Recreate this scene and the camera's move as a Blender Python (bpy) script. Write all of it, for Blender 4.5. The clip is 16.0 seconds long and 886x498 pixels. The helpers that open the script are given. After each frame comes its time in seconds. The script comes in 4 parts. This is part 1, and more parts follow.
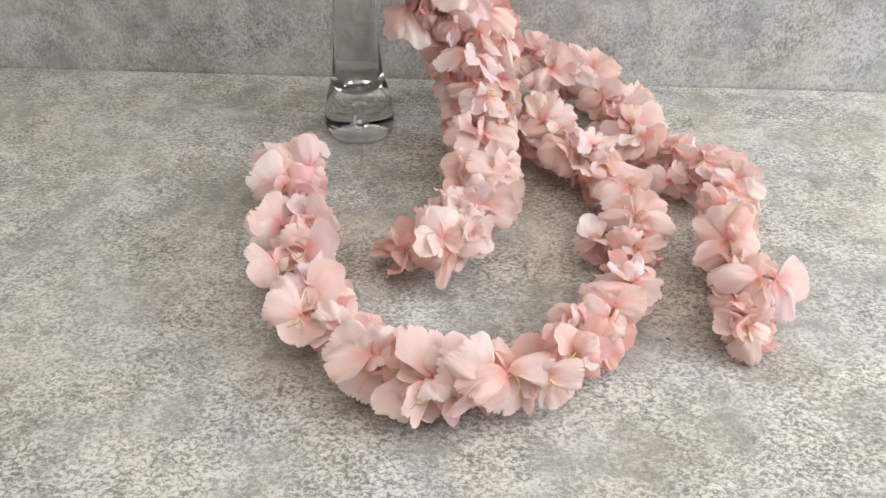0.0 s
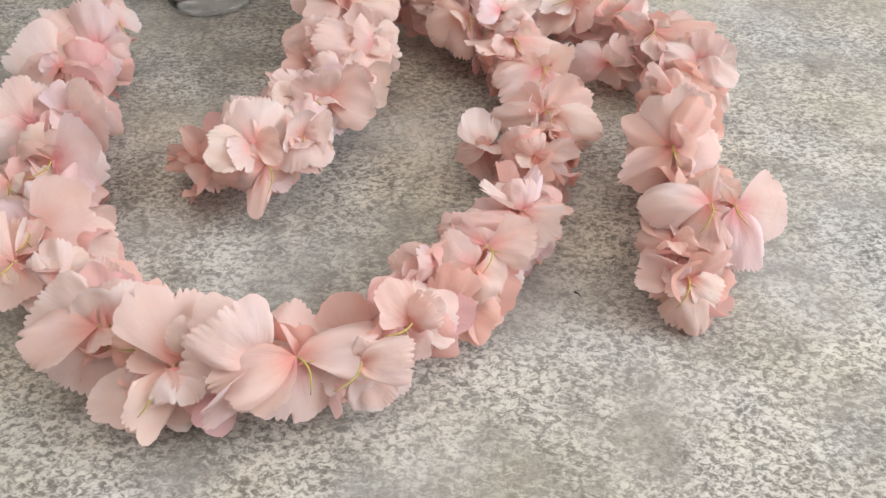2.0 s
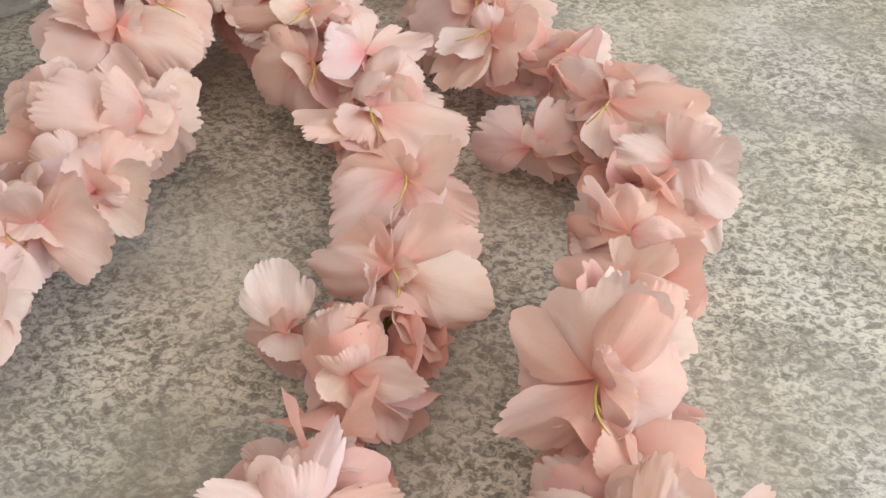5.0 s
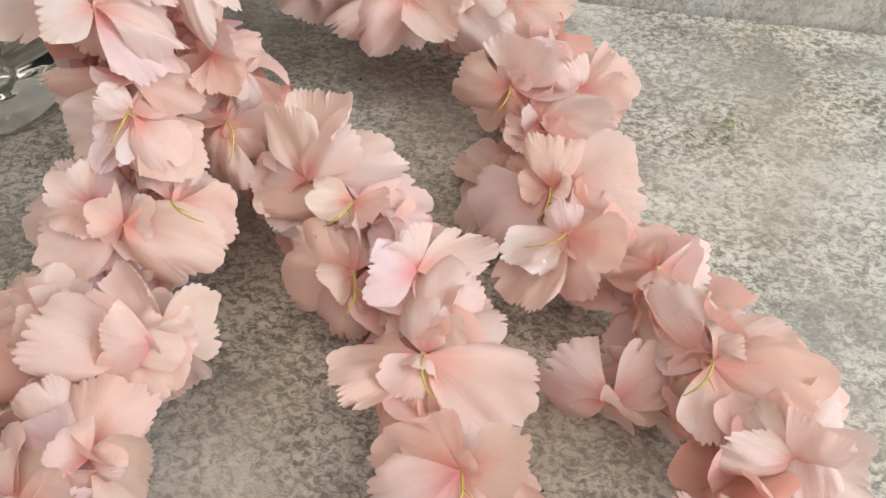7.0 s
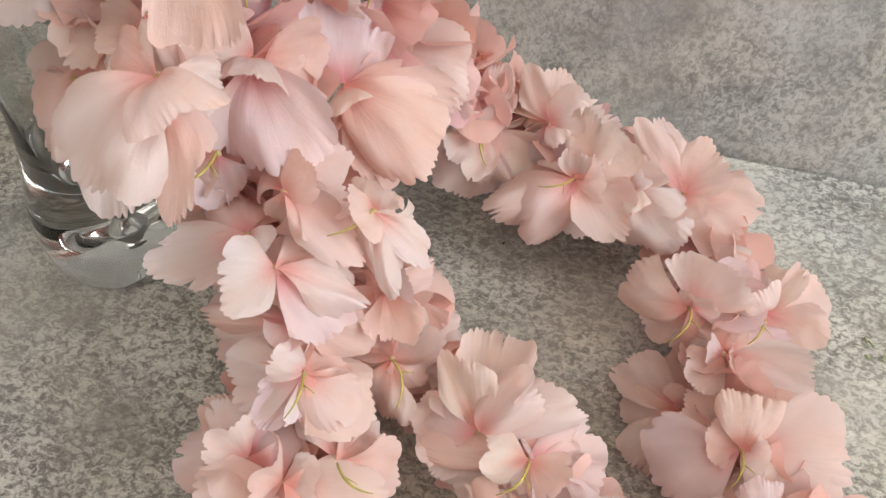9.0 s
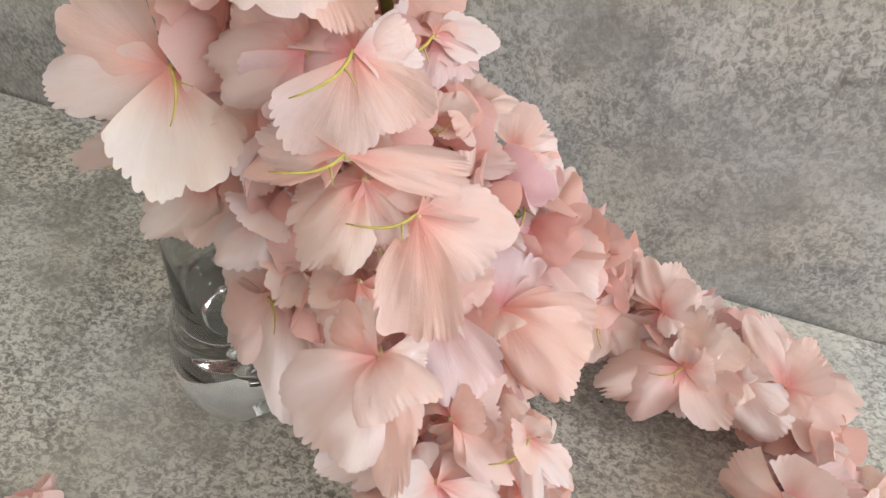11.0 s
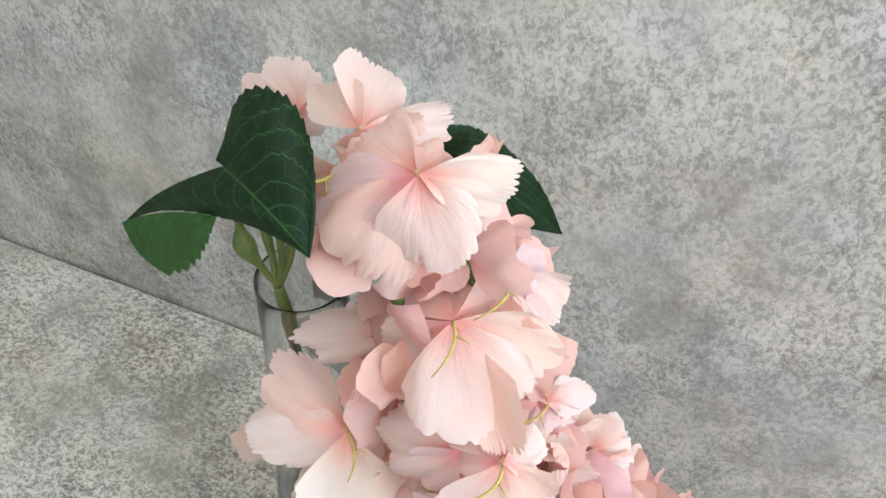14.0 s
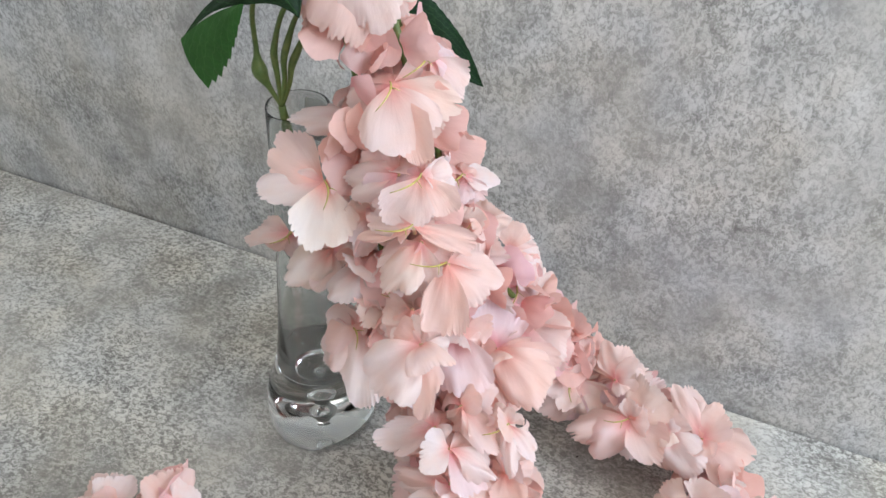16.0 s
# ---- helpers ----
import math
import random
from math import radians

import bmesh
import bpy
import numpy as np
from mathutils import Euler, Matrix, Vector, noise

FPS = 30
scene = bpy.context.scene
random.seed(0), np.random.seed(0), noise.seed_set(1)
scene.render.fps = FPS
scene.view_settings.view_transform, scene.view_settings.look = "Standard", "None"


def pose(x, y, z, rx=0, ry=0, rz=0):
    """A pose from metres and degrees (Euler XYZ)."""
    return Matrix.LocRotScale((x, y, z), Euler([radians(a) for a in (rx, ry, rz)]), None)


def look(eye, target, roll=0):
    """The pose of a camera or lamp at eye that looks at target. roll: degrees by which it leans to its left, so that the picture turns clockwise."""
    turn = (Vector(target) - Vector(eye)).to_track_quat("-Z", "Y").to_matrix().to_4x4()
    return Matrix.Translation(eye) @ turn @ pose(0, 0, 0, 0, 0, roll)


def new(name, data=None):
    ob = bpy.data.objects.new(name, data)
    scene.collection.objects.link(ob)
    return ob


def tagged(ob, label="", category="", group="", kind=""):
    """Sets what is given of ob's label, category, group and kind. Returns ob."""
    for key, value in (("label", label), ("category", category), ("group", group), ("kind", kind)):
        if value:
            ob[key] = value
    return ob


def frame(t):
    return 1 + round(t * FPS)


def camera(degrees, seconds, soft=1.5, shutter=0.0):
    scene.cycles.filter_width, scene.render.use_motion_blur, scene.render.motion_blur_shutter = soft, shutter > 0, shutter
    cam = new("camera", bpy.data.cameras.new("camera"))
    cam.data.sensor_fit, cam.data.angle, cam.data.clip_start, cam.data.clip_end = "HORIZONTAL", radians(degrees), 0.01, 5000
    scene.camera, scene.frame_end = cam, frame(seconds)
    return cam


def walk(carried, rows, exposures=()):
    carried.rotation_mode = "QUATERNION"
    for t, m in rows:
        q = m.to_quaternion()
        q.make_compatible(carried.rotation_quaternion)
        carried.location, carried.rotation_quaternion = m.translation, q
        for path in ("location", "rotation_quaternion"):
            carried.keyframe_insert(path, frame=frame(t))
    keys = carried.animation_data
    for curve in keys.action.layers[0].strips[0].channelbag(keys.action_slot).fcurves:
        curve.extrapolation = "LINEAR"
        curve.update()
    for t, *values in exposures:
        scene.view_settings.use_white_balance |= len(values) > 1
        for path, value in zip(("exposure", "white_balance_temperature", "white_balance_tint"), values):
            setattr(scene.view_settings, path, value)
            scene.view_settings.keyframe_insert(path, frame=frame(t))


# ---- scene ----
cam = camera(57.5, 16.0)
PATH = [
    (0, (0.01, -0.009, 0.405), (-0.139, 1.581, -0.8), -0.7),
    (0.5, (0.021, 0.03, 0.37), (-0.13, 1.58, -0.884), -0.9),
    (1, (0.035, 0.068, 0.343), (-0.114, 1.579, -0.959), -0.8),
    (1.5, (0.064, 0.108, 0.318), (-0.084, 1.583, -1.024), -0.9),
    (2, (0.095, 0.152, 0.292), (-0.059, 1.59, -1.09), -1.2),
    (2.5, (0.122, 0.195, 0.272), (-0.029, 1.599, -1.145), -1.2),
    (3, (0.139, 0.235, 0.256), (-0.014, 1.605, -1.192), -1.5),
    (3.5, (0.148, 0.272, 0.245), (-0.012, 1.61, -1.234), -1.5),
    (4, (0.152, 0.305, 0.236), (-0.016, 1.626, -1.256), -1.4),
    (4.2, (0.154, 0.317, 0.233), (-0.022, 1.635, -1.26), -1.5),
    (6.3, (0.137, 0.441, 0.256), (-0.078, 1.659, -1.316), -0.4),
    (6.5, (0.134, 0.45, 0.258), (-0.09, 1.662, -1.318), -0.5),
    (7, (0.124, 0.473, 0.261), (-0.124, 1.671, -1.321), -0.8),
    (7.5, (0.104, 0.496, 0.268), (-0.163, 1.678, -1.323), -0.9),
    (8, (0.088, 0.519, 0.277), (-0.2, 1.688, -1.32), -0.7),
    (8.5, (0.076, 0.534, 0.283), (-0.244, 1.693, -1.315), -0.9),
    (8.9, (0.064, 0.54, 0.291), (-0.273, 1.7, -1.304), -0.6),
    (9, (0.06, 0.545, 0.293), (-0.279, 1.694, -1.309), -0.6),
    (9.5, (0.041, 0.558, 0.305), (-0.318, 1.69, -1.304), -0.5),
    (9.7, (0.037, 0.563, 0.313), (-0.333, 1.686, -1.3), -0.6),
    (11.8, (0.001, 0.563, 0.368), (-0.452, 1.8, -1.138), 1.4),
    (12, (-0.002, 0.563, 0.374), (-0.463, 1.81, -1.121), 1.4),
    (12.5, (-0.006, 0.568, 0.389), (-0.49, 1.832, -1.084), 1.5),
    (13, (-0.01, 0.572, 0.403), (-0.517, 1.852, -1.048), 1.5),
    (13.5, (-0.018, 0.573, 0.42), (-0.544, 1.873, -1.006), 1.6),
    (14, (-0.019, 0.568, 0.438), (-0.57, 1.888, -0.96), 1.6),
    (14.5, (-0.004, 0.551, 0.439), (-0.585, 1.9, -0.918), 1.5),
    (15, (0.012, 0.521, 0.438), (-0.595, 1.896, -0.881), 1.4),
    (15.5, (0.042, 0.481, 0.439), (-0.581, 1.885, -0.842), 1.4),
    (16, (0.074, 0.431, 0.431), (-0.561, 1.858, -0.818), 1.3),
]
walk(cam, [(t, look(eye, target, roll)) for t, eye, target, roll in PATH],
     exposures=[(0.0, -0.02, 6700, 11), (2.0, -0.20, 6850, 12), (3.5, -0.35, 7180, 12), (4.2, -0.33, 7300, 11), (7.0, -0.22, 7150, 10), (9.5, -0.27, 7000, 9),
                (12.0, -0.12, 6730, 8), (12.5, 0.06, 6600, 6), (13.5, 0.16, 6400, 4), (14.5, 0.06, 6300, 5), (15.0, 0.08, 6250, 6), (15.5, 0.07, 6220, 7), (16.0, -0.06, 6170, 8)])

# ---- light ----
world = bpy.data.worlds.new("sky")
scene.world = world
world.use_nodes = True
wn = world.node_tree
sky = wn.nodes.new("ShaderNodeTexSky")
sky.sky_type, sky.sun_disc = "NISHITA", False
sky.sun_elevation, sky.sun_rotation = radians(40), radians(100)
wn.links.new(sky.outputs["Color"], wn.nodes["Background"].inputs["Color"])
wn.nodes["Background"].inputs["Strength"].default_value = 0.1


def area_lamp(name, eye, target, width, height, power, colour):
    lamp = bpy.data.lights.new(name, "AREA")
    lamp.shape, lamp.size, lamp.size_y = "RECTANGLE", width, height
    lamp.energy, lamp.color = power, colour
    ob = new(name, lamp)
    ob.matrix_world = look(eye, target)
    return ob


WINDOW_POWER, FILL_POWER = 58.0, 12.5
area_lamp("window_daylight", (1.86, 0.20, 1.02), (0.0, 0.45, 0.2), 1.3, 1.2, WINDOW_POWER, (0.82, 0.91, 1.0))
# warm overhead fill, added to soften the shadows; not a known lamp
area_lamp("overhead_fill_light", (0.20, -0.10, 1.68), (0.20, -0.09, 0.0), 1.5, 1.5, FILL_POWER, (1.0, 0.93, 0.86))


# ---- materials ----
def material(name):
    m = bpy.data.materials.new(name)
    m.use_nodes = True
    nt = m.node_tree
    return m, nt, nt.nodes["Principled BSDF"]


def node(nt, kind, **inputs):
    n = nt.nodes.new(kind)
    for key, value in inputs.items():
        n.inputs[key.replace("_", " ")].default_value = value
    return n


def ramp(nt, fac, stops):
    r = nt.nodes.new("ShaderNodeValToRGB")
    while len(r.color_ramp.elements) < len(stops):
        r.color_ramp.elements.new(0.5)
    for e, (p, c) in zip(r.color_ramp.elements, stops):
        e.position, e.color = p, (*c, 1) if len(c) == 3 else c
    nt.links.new(fac, r.inputs["Fac"])
    return r.outputs["Color"]


def blend(nt, fac, a, b, kind="MIX"):
    m = nt.nodes.new("ShaderNodeMix")
    m.data_type, m.blend_type = "RGBA", kind
    for socket, value in ((m.inputs["Factor"], fac), (m.inputs["A"], a), (m.inputs["B"], b)):
        if isinstance(value, bpy.types.NodeSocket):
            nt.links.new(value, socket)
        elif isinstance(value, (int, float)):
            socket.default_value = value
        else:
            socket.default_value = (*value, 1)
    return m.outputs["Result"]


def sums(nt, op, a, b):
    m = nt.nodes.new("ShaderNodeMath")
    m.operation = op
    for socket, value in ((m.inputs[0], a), (m.inputs[1], b)):
        if isinstance(value, bpy.types.NodeSocket):
            nt.links.new(value, socket)
        else:
            socket.default_value = value
    return m.outputs[0]


def noise_at(nt, vector, scale, detail=4.0, rough=0.6, warp=0.0):
    n = node(nt, "ShaderNodeTexNoise", Scale=scale, Detail=detail, Roughness=rough, Distortion=warp)
    nt.links.new(vector, n.inputs["Vector"])
    return n.outputs["Fac"]


def bump(nt, bsdf, height, strength, distance):
    b = node(nt, "ShaderNodeBump", Strength=strength, Distance=distance)
    nt.links.new(height, b.inputs["Height"])
    nt.links.new(b.outputs["Normal"], bsdf.inputs["Normal"])


def concrete(name, dark, mid, light, shift, stretch, cloud, blot, speckle):
    """Printed concrete pattern: clouds, flat flakes with sharp borders, and a fine streaked speckle."""
    m, nt, bsdf = material(name)
    co = nt.nodes.new("ShaderNodeTexCoord").outputs["Object"]
    mp = node(nt, "ShaderNodeMapping", Location=shift)
    nt.links.new(co, mp.inputs["Vector"])
    v = mp.outputs["Vector"]
    ms = node(nt, "ShaderNodeMapping", Location=shift, Scale=stretch)
    nt.links.new(co, ms.inputs["Vector"])
    sv = ms.outputs["Vector"]
    clouds = noise_at(nt, v, 9.0, 3.0, 0.55)
    blots = noise_at(nt, v, 34.0, 4.0, 0.6, 0.3)
    flakes = ramp(nt, noise_at(nt, sv, 105.0, 4.0, 0.62, 0.9), [(0.40, (0.0, 0.0, 0.0)), (0.47, (0.42, 0.42, 0.42)), (0.53, (0.58, 0.58, 0.58)), (0.60, (1.0, 1.0, 1.0))])
    grain = ramp(nt, noise_at(nt, sv, 330.0, 3.0, 0.65, 0.8), [(0.40, (0.0, 0.0, 0.0)), (0.60, (1.0, 1.0, 1.0))])
    fine = noise_at(nt, sv, 900.0, 2.0, 0.6)
    patch = ramp(nt, noise_at(nt, v, 17.0, 3.0, 0.6), [(0.36, (0.30, 0.30, 0.30)), (0.62, (1.0, 1.0, 1.0))])
    speck = sums(nt, "ADD", sums(nt, "MULTIPLY", sums(nt, "SUBTRACT", grain, 0.5), 0.26), sums(nt, "MULTIPLY", sums(nt, "SUBTRACT", fine, 0.5), 0.34))
    speck = sums(nt, "ADD", speck, sums(nt, "MULTIPLY", sums(nt, "SUBTRACT", flakes, 0.5), 0.09))
    speck = sums(nt, "MULTIPLY", sums(nt, "MULTIPLY", speck, patch), speckle)
    mixv = sums(nt, "ADD", sums(nt, "MULTIPLY", blots, blot), sums(nt, "MULTIPLY", clouds, cloud))
    mixv = sums(nt, "ADD", sums(nt, "ADD", mixv, 0.5 - 0.5 * (cloud + blot)), speck)
    base = ramp(nt, mixv, [(0.28, dark), (0.45, mid), (0.55, [0.5 * (a + b) for a, b in zip(mid, light)]), (0.72, light)])
    tint = ramp(nt, noise_at(nt, v, 12.0, 2.0), [(0.35, (0.98, 1.0, 1.03)), (0.65, (1.03, 1.0, 0.94))])
    nt.links.new(blend(nt, 1.0, base, tint, "MULTIPLY"), bsdf.inputs["Base Color"])
    bsdf.inputs["Roughness"].default_value = 0.62
    bsdf.inputs["Specular IOR Level"].default_value = 0.3
    bump(nt, bsdf, grain, 0.06, 0.0004)
    return m


def cloth_petal(name, per_island, bounce_tint):
    """Pale pink woven petals, deeper pink at the base, that let some light through."""
    m, nt, bsdf = material(name)
    uv = nt.nodes.new("ShaderNodeUVMap").outputs["UV"]
    sep = nt.nodes.new("ShaderNodeSeparateXYZ")
    nt.links.new(uv, sep.inputs["Vector"])
    if per_island:
        rnd = nt.nodes.new("ShaderNodeNewGeometry").outputs["Random Per Island"]
    else:
        rnd = nt.nodes.new("ShaderNodeObjectInfo").outputs["Random"]
    co = nt.nodes.new("ShaderNodeTexCoord").outputs["Object"]
    wash = noise_at(nt, co, 70.0, 3.0, 0.6)
    along = sums(nt, "ADD", sep.outputs["Y"], sums(nt, "MULTIPLY", sums(nt, "SUBTRACT", wash, 0.5), 0.35))
    rim = ramp(nt, rnd, [(0.0, (0.84, 0.75, 0.69)), (0.22, (0.83, 0.61, 0.55)), (0.45, (0.83, 0.675, 0.635)), (0.7, (0.84, 0.765, 0.75)), (0.85, (0.83, 0.665, 0.62)), (1.0, (0.83, 0.71, 0.755))])
    heart = ramp(nt, rnd, [(0.0, (0.84, 0.38, 0.33)), (0.5, (0.84, 0.46, 0.41)), (1.0, (0.84, 0.36, 0.40))])
    share = ramp(nt, along, [(0.03, (0.9, 0.9, 0.9)), (0.20, (0.40, 0.40, 0.40)), (0.36, (0.12, 0.12, 0.12)), (0.54, (0, 0, 0))])
    tones = ramp(nt, noise_at(nt, co, 48.0, 2.0, 0.5), [(0.34, (1.02, 0.95, 0.91)), (0.50, (1.0, 1.0, 1.0)), (0.66, (0.99, 1.02, 1.07))])
    rim = blend(nt, 1.0, rim, tones, "MULTIPLY")
    # pink bounce light between crowded petals, painted into the rim colour
    if bounce_tint:
        rim = blend(nt, 0.38, rim, heart)
    col = blend(nt, share, rim, heart)
    stretch = node(nt, "ShaderNodeMapping", Scale=(11.0, 1.3, 1.0))
    nt.links.new(uv, stretch.inputs["Vector"])
    ribs = noise_at(nt, stretch.outputs["Vector"], 1.0, 3.0, 0.6, 0.2)
    weave = noise_at(nt, co, 2200.0, 1.0)
    col = blend(nt, 1.0, col, ramp(nt, ribs, [(0.3, (0.975, 0.96, 0.955)), (0.7, (1.02, 1.02, 1.02))]), "MULTIPLY")
    nt.links.new(col, bsdf.inputs["Base Color"])
    bsdf.inputs["Roughness"].default_value = 0.75
    bsdf.inputs["Specular IOR Level"].default_value = 0.18
    bsdf.inputs["Sheen Weight"].default_value = 0.12
    folds = noise_at(nt, co, 105.0, 2.0, 0.5, 0.4)
    height = sums(nt, "ADD", sums(nt, "ADD", ribs, sums(nt, "MULTIPLY", folds, 1.6)), sums(nt, "MULTIPLY", weave, 0.2))
    b = node(nt, "ShaderNodeBump", Strength=0.5, Distance=0.0011)
    nt.links.new(height, b.inputs["Height"])
    nt.links.new(b.outputs["Normal"], bsdf.inputs["Normal"])
    thin = nt.nodes.new("ShaderNodeBsdfTranslucent")
    nt.links.new(blend(nt, 1.0, col, (1.0, 0.89, 0.85), "MULTIPLY"), thin.inputs["Color"])
    mx = node(nt, "ShaderNodeMixShader", Fac=0.5)
    nt.links.new(bsdf.outputs["BSDF"], mx.inputs[1])
    nt.links.new(thin.outputs["BSDF"], mx.inputs[2])
    nt.links.new(mx.outputs["Shader"], nt.nodes["Material Output"].inputs["Surface"])
    return m


def plain(name, a, b, scale, rough, relief=0.0):
    m, nt, bsdf = material(name)
    co = nt.nodes.new("ShaderNodeTexCoord").outputs["Object"]
    n = noise_at(nt, co, scale, 4.0)
    nt.links.new(ramp(nt, n, [(0.3, a), (0.7, b)]), bsdf.inputs["Base Color"])
    bsdf.inputs["Roughness"].default_value = rough
    if relief:
        bump(nt, bsdf, n, 0.5, relief)
    return m


def leaf_cloth(name, dark, light, vein):
    """Dark green leaf with paler branching veins; UV x across, y along the midrib."""
    m, nt, bsdf = material(name)
    uv = nt.nodes.new("ShaderNodeUVMap").outputs["UV"]
    co = nt.nodes.new("ShaderNodeTexCoord").outputs["Object"]
    sep = nt.nodes.new("ShaderNodeSeparateXYZ")
    nt.links.new(uv, sep.inputs["Vector"])
    side = sums(nt, "ABSOLUTE", sep.outputs["X"], 0.0)
    mid = sums(nt, "LESS_THAN", side, 0.016)
    wob = sums(nt, "MULTIPLY", noise_at(nt, co, 90.0, 2.0), 0.10)
    row = sums(nt, "MULTIPLY", sums(nt, "ADD", sums(nt, "SUBTRACT", sep.outputs["Y"], sums(nt, "MULTIPLY", side, 0.75)), wob), 6.0)
    row = sums(nt, "ABSOLUTE", sums(nt, "SUBTRACT", sums(nt, "FRACT", row, 0.0), 0.5), 0.0)
    ribs = sums(nt, "LESS_THAN", row, 0.035)
    cells = node(nt, "ShaderNodeTexVoronoi", Scale=190.0)
    cells.feature = "DISTANCE_TO_EDGE"
    nt.links.new(co, cells.inputs["Vector"])
    net = sums(nt, "MULTIPLY", sums(nt, "LESS_THAN", cells.outputs["Distance"], 0.035), 0.4)
    net = sums(nt, "MULTIPLY", net, noise_at(nt, co, 60.0, 2.0))
    veins = sums(nt, "MAXIMUM", sums(nt, "MAXIMUM", mid, sums(nt, "MULTIPLY", ribs, 0.75)), net)
    green = ramp(nt, noise_at(nt, co, 45.0, 4.0), [(0.3, dark), (0.7, light)])
    col = blend(nt, veins, green, vein)
    nt.links.new(col, bsdf.inputs["Base Color"])
    bsdf.inputs["Roughness"].default_value = 0.6
    bsdf.inputs["Specular IOR Level"].default_value = 0.22
    bump(nt, bsdf, veins, 0.4, 0.0008)
    thin = nt.nodes.new("ShaderNodeBsdfTranslucent")
    thin.inputs["Color"].default_value = (0.035, 0.13, 0.015, 1)
    mx = node(nt, "ShaderNodeMixShader", Fac=0.2)
    nt.links.new(bsdf.outputs["BSDF"], mx.inputs[1])
    nt.links.new(thin.outputs["BSDF"], mx.inputs[2])
    nt.links.new(mx.outputs["Shader"], nt.nodes["Material Output"].inputs["Surface"])
    return m


def clear_glass():
    m, nt, bsdf = material("clear_glass")
    bsdf.inputs["Base Color"].default_value = (0.88, 0.90, 0.90, 1)
    bsdf.inputs["Roughness"].default_value = 0.0
    bsdf.inputs["IOR"].default_value = 1.5
    bsdf.inputs["Transmission Weight"].default_value = 1.0
    return m


TABLE_PRINT = concrete("table_concrete_print", (0.15, 0.142, 0.131), (0.29, 0.278, 0.256), (0.56, 0.545, 0.505), (3.1, 1.7, 0.4), (0.9, 1.2, 1.0), 0.25, 0.43, 1.35)
WALL_PRINT = concrete("wall_concrete_print", (0.172, 0.168, 0.163), (0.34, 0.333, 0.322), (0.585, 0.58, 0.57), (7.3, 2.9, 5.1), (1.05, 1.0, 0.8), 0.33, 0.47, 0.95)
PETAL = cloth_petal("petal_cloth", False, False)
# same cloth, with the pink light of the recesses mixed into its colour
PETAL_RECESS = cloth_petal("petal_cloth_bounce_tinted", True, True)
STAMEN = plain("stamen_yellow_green", (0.36, 0.29, 0.055), (0.50, 0.41, 0.12), 300.0, 0.5)
CALYX = plain("calyx_green_pink", (0.40, 0.36, 0.12), (0.62, 0.38, 0.28), 300.0, 0.6)
STEM = plain("stem_green", (0.06, 0.12, 0.025), (0.15, 0.19, 0.05), 160.0, 0.45, 0.0008)
LEAF = leaf_cloth("leaf_cloth", (0.0025, 0.010, 0.005), (0.0045, 0.017, 0.008), (0.035, 0.095, 0.03))
LEAF_PALE = leaf_cloth("leaf_underside_cloth", (0.025, 0.085, 0.018), (0.04, 0.125, 0.028), (0.06, 0.16, 0.04))
GLASS = clear_glass()
PAINT = plain("wall_paint", (0.70, 0.69, 0.66), (0.75, 0.74, 0.71), 6.0, 0.8)
BOARD_FLOOR = plain("floor_wood", (0.20, 0.13, 0.08), (0.34, 0.23, 0.14), 9.0, 0.5)
FRAME_WHITE = plain("white_lacquer", (0.78, 0.78, 0.76), (0.82, 0.82, 0.80), 8.0, 0.4)
STICKER = plain("sticker_paper", (0.74, 0.74, 0.72), (0.80, 0.80, 0.78), 200.0, 0.5)
INK_DARK = plain("dark_ink", (0.03, 0.03, 0.035), (0.06, 0.06, 0.06), 200.0, 0.5)
INK_RED = plain("red_ink", (0.50, 0.04, 0.04), (0.56, 0.07, 0.06), 200.0, 0.5)
LINT = plain("dark_lint", (0.02, 0.018, 0.016), (0.05, 0.045, 0.04), 400.0, 0.9)
SPRIG = plain("green_lint", (0.26, 0.31, 0.14), (0.36, 0.40, 0.20), 400.0, 0.9)


# glow for the added overhead fill panel
def fill_glow():
    m, nt, bsdf = material("fill_panel_glow")
    bsdf.inputs["Emission Color"].default_value = (1.0, 0.93, 0.86, 1)
    bsdf.inputs["Emission Strength"].default_value = 1.0
    return m


GLOW = fill_glow()


# ---- building helpers ----
def mesh_of(name, bm, mat, smooth=True):
    me = bpy.data.meshes.new(name)
    bm.to_mesh(me)
    bm.free()
    me.materials.append(mat)
    if smooth:
        for p in me.polygons:
            p.use_smooth = True
    return me


def part(name, bm, mat, parent, label="", smooth=True):
    ob = new(name, mesh_of(name, bm, mat, smooth))
    ob.parent = parent
    if label:
        tagged(ob, label)
    return ob


def box(bm, lo, hi, bevel=0.0):
    made = bmesh.ops.create_cube(bm, size=1.0)["verts"]
    for v in made:
        v.co = Vector([lo[i] + (v.co[i] + 0.5) * (hi[i] - lo[i]) for i in range(3)])
    if bevel:
        edges = list({e for v in made for e in v.link_edges})
        bmesh.ops.bevel(bm, geom=edges, offset=bevel, segments=2, affect="EDGES")
    return bm


def boxes(*items):
    bm = bmesh.new()
    for lo, hi, *bevel in items:
        box(bm, lo, hi, *bevel)
    return bm


